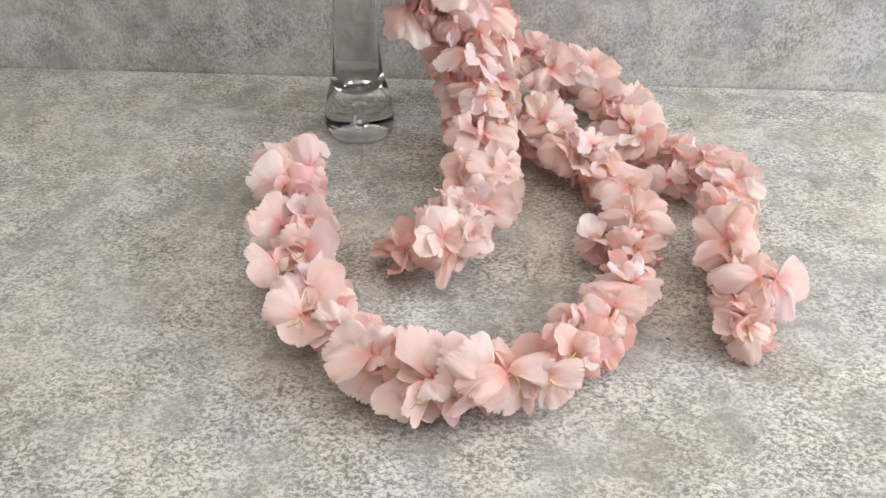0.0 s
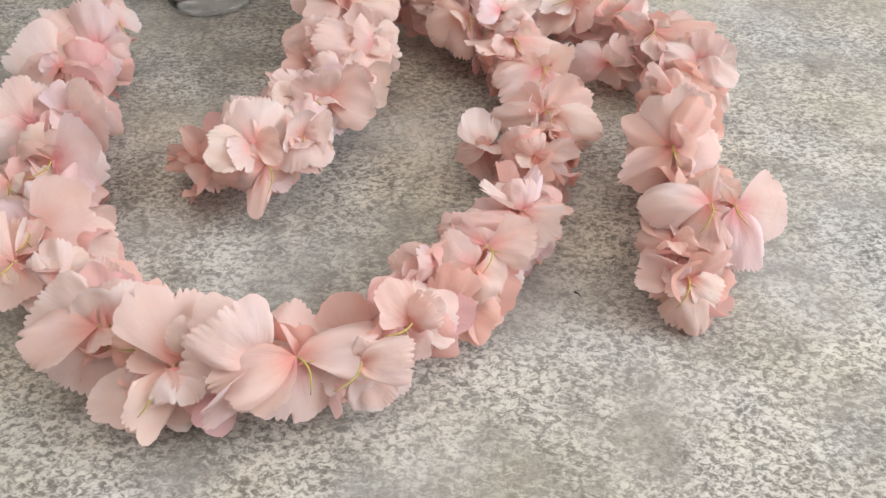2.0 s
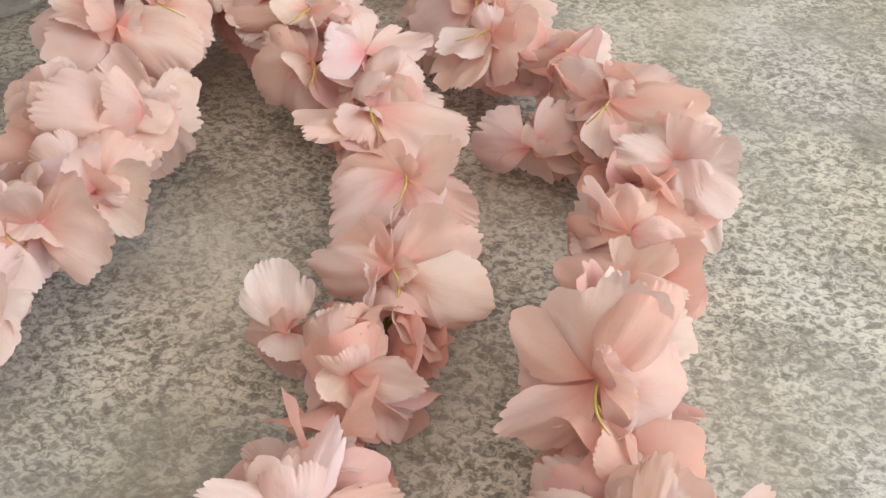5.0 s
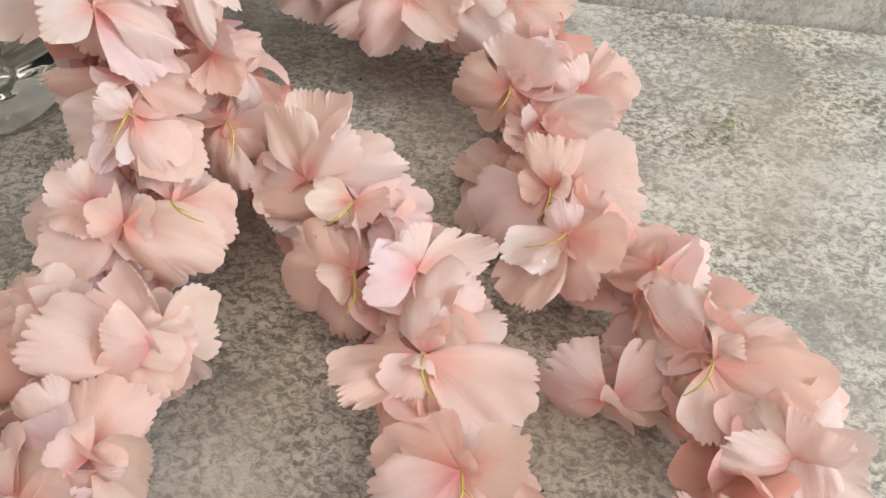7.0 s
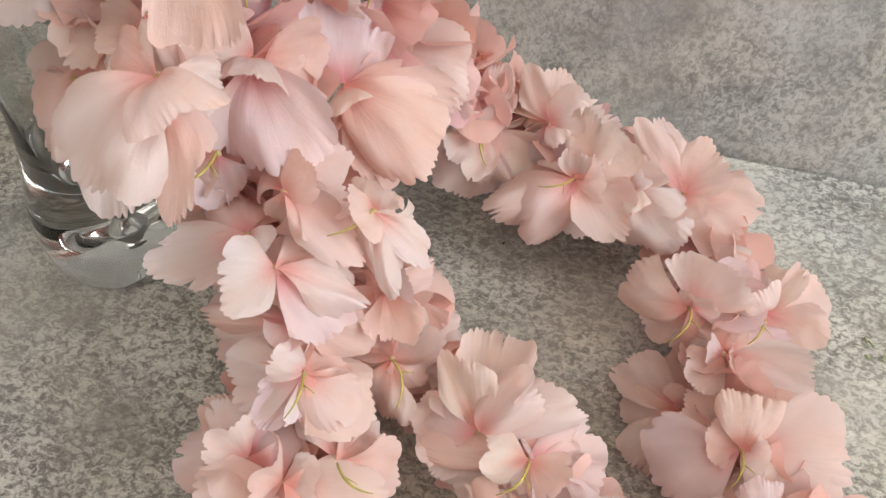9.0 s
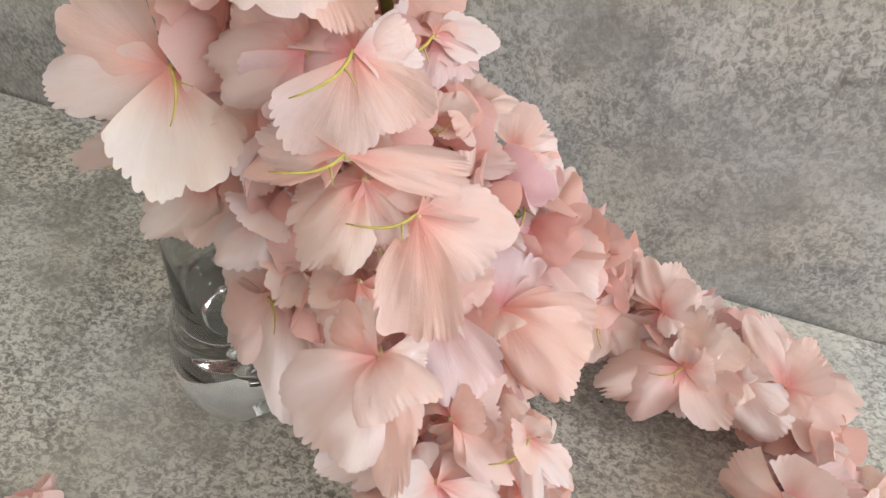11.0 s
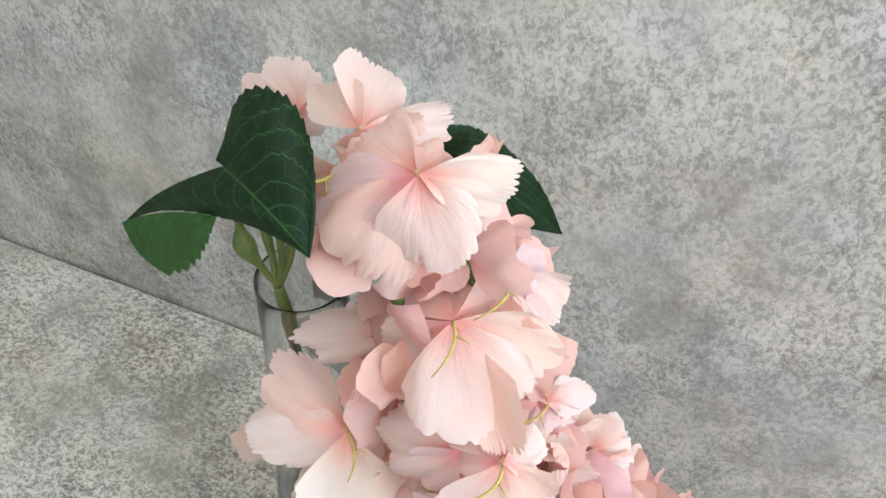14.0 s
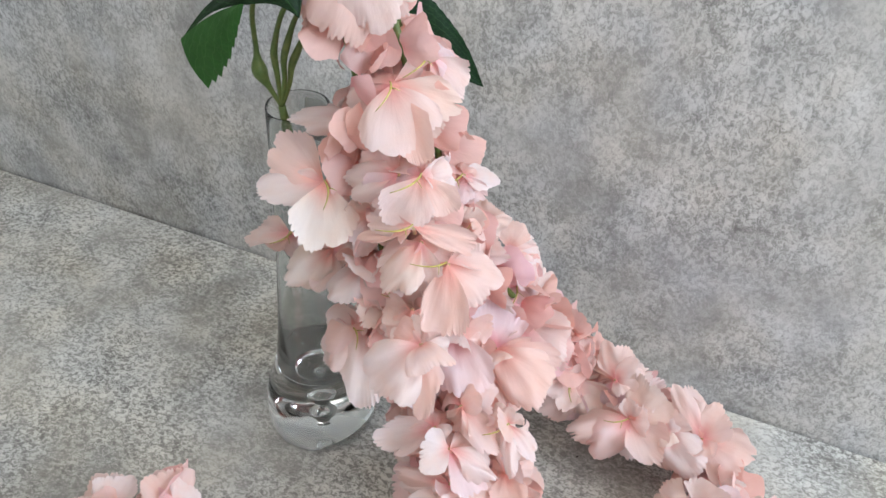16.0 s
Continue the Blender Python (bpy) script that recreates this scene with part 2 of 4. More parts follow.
def lathe(bm, profile, steps, centre=(0, 0, 0)):
    rings = []
    for r, z in profile:
        if r < 1e-6:
            rings.append([bm.verts.new((centre[0], centre[1], centre[2] + z))])
        else:
            rings.append([bm.verts.new((centre[0] + r * math.cos(a), centre[1] + r * math.sin(a), centre[2] + z))
                          for a in (2 * math.pi * i / steps for i in range(steps))])
    for a, b in zip(rings, rings[1:]):
        for i in range(steps):
            j = (i + 1) % steps
            if len(a) == 1 and len(b) > 1:
                bm.faces.new((a[0], b[j], b[i]))
            elif len(b) == 1 and len(a) > 1:
                bm.faces.new((a[i], a[j], b[0]))
            elif len(a) > 1:
                bm.faces.new((a[i], a[j], b[j], b[i]))
    return bm


def spline(points, step):
    """Even points along a smooth line through the given ones."""
    p = [Vector(q) for q in points]
    p = [2 * p[0] - p[1]] + p + [2 * p[-1] - p[-2]]
    fine = []
    for a, b, c, d in zip(p, p[1:], p[2:], p[3:]):
        for i in range(40):
            t = i / 40
            fine.append(0.5 * (2 * b + (c - a) * t + (2 * a - 5 * b + 4 * c - d) * t * t + (3 * b - a - 3 * c + d) * t ** 3))
    fine.append(p[-2])
    out, walked = [fine[0]], 0.0
    for a, b in zip(fine, fine[1:]):
        walked += (b - a).length
        if walked >= step * len(out):
            out.append(b)
    return out


def tube(bm, points, radius, sides=8):
    """A tapered tube; radius is a function of the share of its length."""
    rings, n = [], len(points)
    side = None
    for i, q in enumerate(points):
        t = (points[min(i + 1, n - 1)] - points[max(i - 1, 0)]).normalized()
        if side is None:
            side = t.orthogonal().normalized()
        side = (side - t * side.dot(t)).normalized()
        up = t.cross(side)
        r = radius(i / (n - 1))
        rings.append([bm.verts.new(q + r * (math.cos(a) * side + math.sin(a) * up)) for a in (2 * math.pi * k / sides for k in range(sides))])
    for a, b in zip(rings, rings[1:]):
        for k in range(sides):
            bm.faces.new((a[k], a[(k + 1) % sides], b[(k + 1) % sides], b[k]))
    bm.faces.new(rings[0][::-1])
    bm.faces.new(rings[-1])
    return bm


# ---- the boards ----
SEAM = 0.851
table_board = new("tabletop", mesh_of("tabletop", boxes(((-1.0, -0.35, -0.012), (1.0, SEAM - 0.0024, 0.0), 0.0012)), TABLE_PRINT, False))
tagged(table_board, "grey beige concrete-print tabletop board, matt and mottled", "tabletop", kind="structure")
wall_board = new("wall_north", mesh_of("wall_north", boxes(((-1.0, SEAM, -0.012), (1.0, SEAM + 0.012, 0.85), 0.0008)), WALL_PRINT, False))
tagged(wall_board, "grey concrete-print backdrop board standing behind the table", "wall", kind="structure")

# ---- the room round the table ----
room = boxes(((-1.75, -2.3, -0.80), (2.05, 1.3, -0.76)))
tagged(new("floor", mesh_of("floor", room, BOARD_FLOOR, False)), "brown wooden room floor", "floor", kind="structure")
tagged(new("ceiling", mesh_of("ceiling", boxes(((-1.75, -2.3, 1.72), (2.05, 1.3, 1.78))), PAINT, False)), "white painted ceiling", "ceiling", kind="structure")
tagged(new("wall_south", mesh_of("wall_south", boxes(((-1.75, -2.3, -0.76), (2.05, -2.2, 1.72))), PAINT, False)), "white painted room wall", "wall", kind="structure")
tagged(new("wall_back", mesh_of("wall_back", boxes(((-1.75, 1.2, -0.76), (2.05, 1.3, 1.72))), PAINT, False)), "white painted room wall", "wall", kind="structure")
tagged(new("wall_west", mesh_of("wall_west", boxes(((-1.75, -2.2, -0.76), (-1.65, 1.2, 1.72))), PAINT, False)), "white painted room wall", "wall", kind="structure")
Y0, Y1, Z0, Z1 = -0.50, 0.90, 0.36, 1.66  # the window's opening
tagged(new("wall_east", mesh_of("wall_east", boxes(
    ((1.95, -2.2, -0.76), (2.05, Y0, 1.72)), ((1.95, Y1, -0.76), (2.05, 1.2, 1.72)),
    ((1.95, Y0, -0.76), (2.05, Y1, Z0)), ((1.95, Y0, Z1), (2.05, Y1, 1.72))), PAINT, False)),
    "white painted room wall with a window opening", "wall", kind="structure")
window = tagged(new("window_1"), "white framed window beside the table", "window", kind="structure")
MID = 0.5 * (Y0 + Y1)
part("window_frame", boxes(((1.97, Y0, Z0), (2.03, Y0 + 0.06, Z1)), ((1.97, Y1 - 0.06, Z0), (2.03, Y1, Z1)),
                           ((1.97, Y0 + 0.06, Z0), (2.03, Y1 - 0.06, Z0 + 0.06)), ((1.97, Y0 + 0.06, Z1 - 0.06), (2.03, Y1 - 0.06, Z1)),
                           ((1.97, MID - 0.03, Z0 + 0.06), (2.03, MID + 0.03, Z1 - 0.06))), FRAME_WHITE, window, smooth=False)
for y0, y1 in ((Y0 + 0.06, MID - 0.03), (MID + 0.03, Y1 - 0.06)):
    pane = part("pane", boxes(((1.996, y0, Z0 + 0.06), (2.002, y1, Z1 - 0.06))), GLASS, window, "clear window glass", smooth=False)
    pane.visible_shadow = False
table = tagged(new("table"), "plain white table under the concrete boards", "table")
part("table_slab", boxes(((-1.05, -0.40, -0.047), (1.05, 0.95, -0.0125), 0.003)), FRAME_WHITE, table, smooth=False)
for x in (-0.98, 0.98):
    for y in (-0.33, 0.88):
        part("leg", boxes(((x - 0.03, y - 0.03, -0.76), (x + 0.03, y + 0.03, -0.047), 0.004)), FRAME_WHITE, table, smooth=False)
# invented panel around the overhead fill light, never in view
fill_panel = tagged(new("fill_panel"), "square glowing fill panel added below the ceiling, out of view", "lamp")
part("frame", boxes(((-0.58, -0.88, 1.69), (-0.55, 0.68, 1.72)), ((0.95, -0.88, 1.69), (0.98, 0.68, 1.72)),
                    ((-0.55, -0.88, 1.69), (0.95, -0.85, 1.72)), ((-0.55, 0.65, 1.69), (0.95, 0.68, 1.72))), FRAME_WHITE, fill_panel, smooth=False)
part("diffuser", boxes(((-0.55, -0.85, 1.70), (0.95, 0.65, 1.71))), GLOW, fill_panel, smooth=False)

# ---- vase ----
VX, VY = -0.1435, 0.726


def patch_on_neck(r, a0, a1, z0, z1):
    """A thin curved label that follows the neck's outside, between two angles and two heights."""
    bm, cols = bmesh.new(), max(2, int((a1 - a0) / 4))
    rows = []
    for rr in (r, r + 0.00012):
        for z in (z0, z1):
            rows.append([bm.verts.new((rr * math.cos(radians(a0 + (a1 - a0) * i / cols)), rr * math.sin(radians(a0 + (a1 - a0) * i / cols)), z)) for i in range(cols + 1)])
    for p, q in ((0, 1), (3, 2), (1, 3), (2, 0)):
        for i in range(cols):
            bm.faces.new((rows[p][i], rows[p][i + 1], rows[q][i + 1], rows[q][i]))
    return bm


def vase():
    thing = tagged(new("vase"), "tall slender clear glass vase with a heavy solid base", "vase")
    outer = [(0, 0.0008), (0.028, 0.0), (0.0325, 0.001), (0.0345, 0.004), (0.0355, 0.010), (0.0356, 0.020), (0.0345, 0.030), (0.0322, 0.040),
             (0.0292, 0.049), (0.0268, 0.057), (0.0250, 0.066), (0.0232, 0.082), (0.0215, 0.105), (0.0194, 0.135), (0.0180, 0.165),
             (0.0168, 0.195), (0.0165, 0.213), (0.0164, 0.226), (0.0163, 0.2325), (0.01615, 0.2348), (0.01608, 0.2354), (0.0160, 0.2358), (0.0159, 0.2359)]
    inner = [(0.0158, 0.2357), (0.01575, 0.2353), (0.0157, 0.2347), (0.0156, 0.2325), (0.0155, 0.226), (0.0153, 0.213), (0.0156, 0.195), (0.0167, 0.165), (0.0180, 0.135), (0.0199, 0.105), (0.0213, 0.082),
             (0.0215, 0.068), (0.0219, 0.060), (0.0212, 0.054), (0.0180, 0.0485), (0.0120, 0.0455), (0.0060, 0.0442), (0, 0.0438)]
    bm = lathe(bmesh.new(), outer + inner, 72)
    bmesh.ops.recalc_face_normals(bm, faces=bm.faces)
    glass = part("glass_body", bm, GLASS, thing)
    # air bubble drawn into the solid base, with its inside turned outwards
    bm = lathe(bmesh.new(), [(0, 0.034), (0.0022, 0.0335), (0.0052, 0.031), (0.0058, 0.0285), (0.0040, 0.0255), (0.0028, 0.0225), (0.0036, 0.0195), (0.0052, 0.0165),
                             (0.0050, 0.0130), (0.0030, 0.0105), (0.0026, 0.0085), (0.0030, 0.0065), (0, 0.0050)], 28)
    bmesh.ops.recalc_face_normals(bm, faces=bm.faces)
    bmesh.ops.reverse_faces(bm, faces=bm.faces)
    part("air_bubble", bm, GLASS, thing)
    label = part("sticker", patch_on_neck(0.0170, 62, 112, 0.206, 0.231), STICKER, thing, "small white price sticker", smooth=True)
    for k in range(9):
        a = 66 + 2.6 * k
        part("printed_bar", patch_on_neck(0.0172, a, a + (0.9 if k % 3 else 1.5), 0.208, 0.217), INK_DARK, label)
    for k in range(3):
        part("printed_line", patch_on_neck(0.0172, 70, 104 - 9 * k, 0.226 - 0.003 * k, 0.2272 - 0.003 * k), INK_RED, label)
    thing.matrix_world = pose(VX, VY, 0.0, 0.0, 1.4, 0.0)
    return thing


vase()

# ---- flower spray ----
spray = tagged(new("artificial_flower_spray"), "pale pink artificial hydrangea spray trailing from the vase over the table", "flowers")

STRANDS = [
    [(-0.096, 0.704, 0.300), (-0.086, 0.700, 0.265), (-0.082, 0.697, 0.220), (-0.071, 0.694, 0.172), (-0.058, 0.690, 0.125), (-0.040, 0.682, 0.078),
     (-0.028, 0.660, 0.045), (-0.020, 0.618, 0.028), (-0.023, 0.572, 0.026), (-0.040, 0.528, 0.025), (-0.060, 0.497, 0.022), (-0.072, 0.483, 0.018)],
    [(-0.078, 0.714, 0.300), (-0.064, 0.710, 0.260), (-0.062, 0.708, 0.210), (-0.052, 0.706, 0.160), (-0.038, 0.702, 0.110), (-0.022, 0.696, 0.068), (0.004, 0.688, 0.038), (0.034, 0.671, 0.028),
     (0.066, 0.640, 0.026), (0.094, 0.603, 0.026), (0.110, 0.556, 0.026), (0.110, 0.505, 0.025), (0.098, 0.450, 0.025), (0.072, 0.400, 0.025), (0.030, 0.364, 0.025), (-0.018, 0.350, 0.025),
     (-0.060, 0.360, 0.025), (-0.102, 0.396, 0.025), (-0.136, 0.450, 0.025), (-0.155, 0.510, 0.026), (-0.169, 0.565, 0.028), (-0.178, 0.615, 0.032)],
    [(-0.084, 0.726, 0.296), (-0.066, 0.728, 0.250), (-0.058, 0.730, 0.205), (-0.040, 0.738, 0.165), (-0.022, 0.754, 0.126), (0.000, 0.778, 0.084), (0.034, 0.792, 0.048), (0.072, 0.790, 0.032), (0.100, 0.774, 0.028),
     (0.116, 0.740, 0.027), (0.124, 0.700, 0.027), (0.146, 0.660, 0.027), (0.178, 0.632, 0.028), (0.195, 0.598, 0.028), (0.190, 0.550, 0.028),
     (0.183, 0.500, 0.028), (0.184, 0.455, 0.027), (0.176, 0.412, 0.022)],
]


def petal_bm(rng, bm=None, place=None, cols=72, rows=12, length=0.030, relief=1.0):
    """One fan-shaped petal with a toothed rim, growing from the origin along y, its face to +z; as wide as it is long."""
    bm = bm or bmesh.new()
    uv = bm.loops.layers.uv.verify()
    half = radians(rng.uniform(48, 62))
    power, drop = rng.uniform(2.8, 5.5), rng.uniform(0.14, 0.32)
    belly, teeth = rng.uniform(0.3, 0.75), rng.randint(11, 17)
    phase, lean = rng.uniform(0, 6.3), rng.uniform(-0.08, 0.08)
    lobes = rng.uniform(0.03, 0.075)
    cuts = [(rng.uniform(-0.75, 0.75), rng.uniform(0.06, 0.17)) for _ in range(rng.choice((0, 0, 1, 1, 2)))]
    bow, curl = rng.uniform(-0.05, 0.15), rng.uniform(-0.14, 0.20)
    fold, wave, wphase = rng.uniform(-0.16, 0.18), rng.uniform(0.04, 0.11), rng.uniform(0, 6.3)
    wk, twist = rng.uniform(1.8, 4.6), rng.uniform(-0.20, 0.20)
    corner = [rng.uniform(-0.30, 0.18), rng.uniform(-0.30, 0.18)]
    ruffle, pleat = rng.uniform(0.012, 0.038), rng.uniform(3.5, 6.5)
    crumple = rng.uniform(0.012, 0.034)
    shape = []
    for j in range(rows + 1):
        rho = (j / rows) ** 0.8
        for i in range(cols + 1):
            u = 2 * i / cols - 1
            a = half * u
            r = 1 - drop * abs(u) ** power + lean * u + lobes * math.sin(5.2 * u + phase) + 0.5 * lobes * math.sin(9.7 * u + 3 * phase)
            tooth = abs(math.sin(teeth * 0.5 * math.pi * (u + 0.09 * math.sin(4 * u + 3 * phase) + 0.05 * math.sin(9 * u + phase)) + phase))
            notch = 0.062 * (0.75 + 0.5 * math.sin(4.3 * u + 2 * phase)) * (1 - tooth) ** 1.5 + 0.006 * math.sin(27 * u + 5 * phase)
            for cu, cd in cuts:
                notch += cd * max(0.0, 1 - abs(u - cu) / 0.05)
            r -= notch * rho ** 9
            b = a * (1 + belly * (1 - rho)) * (0.72 + 0.28 * rho)
            x, y = r * rho * math.sin(b), r * rho * math.cos(b)
            z = 4 * bow * rho * (1 - rho) - curl * rho ** 5 + fold * u * u * rho + wave * math.sin(wk * u + wphase) * rho ** 2
            z += crumple * (math.sin(6.3 * u + 4.5 * rho + phase) * rho + 0.7 * math.sin(10.7 * u - 7 * rho + 2 * phase) * rho ** 2 + 0.6 * math.sin(8 * rho + 3 * u + wphase) * rho)
            z += corner[u > 0] * abs(u) ** 2.5 * rho ** 3 + twist * u * rho ** 2 + ruffle * math.sin(pleat * u + 2 * wphase) * rho ** 4
            shape.append((x, y, z * relief))
    across = max(p[0] for p in shape) - min(p[0] for p in shape)
    tall = max(p[1] for p in shape)
    grid = []
    for k, (x, y, z) in enumerate(shape):
        co = Vector((x / across, y / tall, z)) * length
        if place is not None:
            co = place @ co
            co.z = max(co.z, 0.0012 + 0.0004 * rng.random())
        if k % (cols + 1) == 0:
            grid.append([])
        grid[-1].append(bm.verts.new(co))
    for j in range(rows):
        for i in range(cols):
            f = bm.faces.new((grid[j][i], grid[j][i + 1], grid[j + 1][i + 1], grid[j + 1][i]))
            for loop, (di, dj) in zip(f.loops, ((0, 0), (1, 0), (1, 1), (0, 1))):
                loop[uv].uv = ((i + di) / cols, (j + dj) / rows)
    return bm


rng = random.Random(7)
PETAL_MESHES = [mesh_of("petal", petal_bm(rng), PETAL) for _ in range(48)]


def stamen_bm(rng):
    """A thin curved filament that rises from the heart and lies down over a petal."""
    bm = bmesh.new()
    reach, rise, sway = rng.uniform(0.009, 0.016), rng.uniform(0.002, 0.005), rng.choice((-1, 1)) * rng.uniform(0.005, 0.011)
    pts = [Vector((reach * s, sway * s ** 2.4, 0.001 + rise * math.sin(2.6 * s) + 0.002 * s)) for s in (i / 9 for i in range(10))]
    tube(bm, pts, lambda s: 0.00036 + 0.00022 * s * (1 - s) * 3 - 0.00020 * s, 6)
    q = pts[3]
    tube(bm, [q, q + Vector((0.0012, 0.0014, 0.0010)), q + Vector((0.0030, 0.0030, 0.0012))], lambda s: 0.0003 * (1 - 0.6 * s), 5)
    return bm


FLAT_PETALS = [mesh_of("petal", petal_bm(rng, relief=0.6), PETAL) for _ in range(20)]
STAMEN_MESHES = [mesh_of("stamen", stamen_bm(rng), STAMEN) for _ in range(5)]


def calyx_bm():
    return lathe(bmesh.new(), [(0, 0.0009), (0.0007, 0.0007), (0.0011, 0.0001), (0.0010, -0.0016), (0.0009, -0.005), (0.0007, -0.012), (0, -0.0125)], 8)


CALYX_MESH = mesh_of("blossom", calyx_bm(), CALYX)


def facing(n, spin):
    """A turn whose z is n, spun about it."""
    n = Vector(n).normalized()
    x = Vector((0, 0, -1)).cross(n)
    if x.length < 0.05:
        x = Vector((1, 0, 0)).cross(n)
    x.normalize()
    y = n.cross(x)
    m = Matrix((x, y, n)).transposed().to_4x4()
    return m @ Matrix.Rotation(spin, 4, "Z")


def blossom(place, n, spin, size, rng):
    """A blossom of four petals that fills a bare stretch of a strand."""
    ob = new("blossom", CALYX_MESH)
    ob.parent = spray
    ob.matrix_basis = Matrix.Translation(place) @ facing(n, spin)
    for k in range(4):
        pet = new("petal", rng.choice(PETAL_MESHES))
        pet.parent = ob
        lift = rng.uniform(-4, 26) + rng.uniform(-12, 12)
        s = size * rng.uniform(0.88, 1.10)
        turn = Matrix.Rotation(0.5 * math.pi * k + rng.uniform(-0.16, 0.16), 4, "Z")
        pet.matrix_basis = Matrix.Translation((0, 0, 0.0004 * (k % 2))) @ turn @ Matrix.Rotation(radians(lift), 4, "X") @ Matrix.Diagonal((s * rng.uniform(0.92, 1.08), s, s, 1))
    if rng.random() < 0.4:
        st = new("stamen", rng.choice(STAMEN_MESHES))
        st.parent = ob
        st.matrix_basis = Matrix.Rotation(rng.uniform(0, 6.28), 4, "Z")
    return ob


def frame_at(points, i):
    t = (points[min(i + 1, len(points) - 1)] - points[max(i - 1, 0)]).normalized()
    up = Vector((0, 0, 1))
    steep = abs(t.z)
    up = (up * (1 - steep) + Vector((0.25, -1, 0.15)) * steep)
    up = (up - t * up.dot(t)).normalized()
    return t, up, t.cross(up)


PLACED = []


def flower(place, n, petals):
    """A blossom seen clearly: its heart, the way it faces, and each petal's reach from the heart and width, in millimetres."""
    rng = random.Random(round(1e4 * sum(place)))
    n = Vector(n).normalized()
    ob = new("blossom", CALYX_MESH)
    ob.parent = spray
    base = Matrix.Translation(place) @ facing(n, 0.0)
    ob.matrix_basis = base
    back = base.inverted()
    for k, (dx, dy, dz, width) in enumerate(petals):
        reach = Vector((dx, dy, dz)) * 0.001
        along = reach.normalized()
        face = (n - along * n.dot(along)).normalized()
        turn = Matrix((along.cross(face), along, face)).transposed().to_4x4()
        pet = new("petal", rng.choice(FLAT_PETALS if width > 37 or place[2] > 0.2 else PETAL_MESHES))
        pet.parent = ob
        size = reach.length / 0.030
        roll = 10 if place[2] > 0.2 else 14 if width > 38 else 24
        tilt = Matrix.Rotation(radians(rng.uniform(-roll, roll)), 4, "Y")
        lift = 0.0006 * ((k * 2) % 5)
        pet.matrix_basis = back @ Matrix.Translation(Vector(place) + n * lift) @ turn @ tilt @ Matrix.Diagonal((width / 30, size, size, 1))
        PLACED.append(Vector(place) + reach * 0.55)
    # a second layer behind, and now and then a small petal standing up in the heart
    for k in range(5 if place[2] < 0.08 else 2):
        turn = rng.uniform(0, 6.28)
        grow = rng.uniform(0.60, 0.88) if place[2] < 0.08 else rng.uniform(0.45, 0.7)
        droop = rng.uniform(-55, -15)
        m = Matrix.Translation((0, 0, -0.003)) @ Matrix.Rotation(turn, 4, "Z") @ Matrix.Rotation(radians(droop), 4, "X") @ Matrix.Diagonal((grow * 1.05, grow, grow, 1))
        if min((base @ m @ Vector((x, 0.030, 0.0))).z for x in (-0.014, 0.0, 0.014)) < 0.003:
            continue
        pet = new("petal", rng.choice(PETAL_MESHES))
        pet.parent = ob
        pet.matrix_basis = m
    for k in range(rng.choice((0, 1, 1, 2)) if place[2] < 0.2 else 0):
        grow = rng.uniform(0.35, 0.62)
        pet = new("petal", rng.choice(PETAL_MESHES))
        pet.parent = ob
        pet.matrix_basis = Matrix.Rotation(rng.uniform(0, 6.28), 4, "Z") @ Matrix.Rotation(radians(rng.uniform(20, 65)), 4, "X") @ Matrix.Diagonal((grow * 1.15, grow, grow, 1))
    if rng.random() < 0.5:
        st = new("stamen", rng.choice(STAMEN_MESHES))
        st.parent = ob
        st.matrix_basis = Matrix.Translation((0, 0, 0.0035)) @ Matrix.Rotation(rng.uniform(0.7, 2.3), 4, "Z")
    PLACED.append(Vector(place))


flower((-0.102, 0.712, 0.318), (0.41, -0.71, 0.57), ((-6, 21, 8, 21), (15, 22, -8, 11), (-2, 5, -17, 16), (-19, 12, 2, 16),))
flower((-0.128, 0.722, 0.309), (0.48, -0.68, 0.55), ((-12, 19, 6, 17), (-20, 5, 1, 13), (-22, -5, -7, 11),))
flower((-0.078, 0.694, 0.325), (0.34, -0.71, 0.62), ((-9, -12, -28, 27), (8, -2, -26, 25), (19, 17, -11, 16), (-26, -5, -18, 18), (2, 17, -5, 11), (15, 12, -21, 15),))
flower((-0.102, 0.700, 0.314), (0.42, -0.67, 0.61), ((-13, 1, -14, 14), (-4, 15, -7, 11), (0, -3, -23, 19),))
flower((-0.070, 0.698, 0.275), (0.25, -0.62, 0.75), ((20, 23, -4, 30), (-13, 19, -2, 23), (28, 3, -13, 28), (17, -19, -20, 35), (-16, -8, -22, 22), (25, -22, -19, 18),))
flower((-0.059, 0.712, 0.284), (0.20, -0.68, 0.71), ((13, 9, -18, 18), (5, 17, -7, 15),))
flower((-0.092, 0.708, 0.251), (0.31, -0.58, 0.75), ((-26, -19, 0, 16), (-16, 7, -4, 15), (-5, 19, -6, 16), (5, 10, -14, 11),))
flower((-0.097, 0.683, 0.228), (0.45, -0.57, 0.69), ((-30, 5, 10, 26), (-30, -10, -6, 22), (7, -17, -26, 31), (4, 23, -8, 16),))
flower((-0.132, 0.700, 0.176), (0.48, -0.50, 0.72), ((-27, -5, -4, 22),))
flower((-0.102, 0.692, 0.182), (0.40, -0.51, 0.76), ((-17, -14, -22, 23), (-5, -8, -22, 17), (1, -1, -24, 13),))
flower((-0.059, 0.682, 0.244), (0.31, -0.64, 0.70), ((-29, -1, -11, 21), (-12, -5, -16, 17),))
flower((-0.047, 0.680, 0.248), (0.25, -0.66, 0.71), ((-8, -10, -23, 24), (13, 3, -19, 15), (6, 18, -11, 15), (-18, 3, -11, 13),))
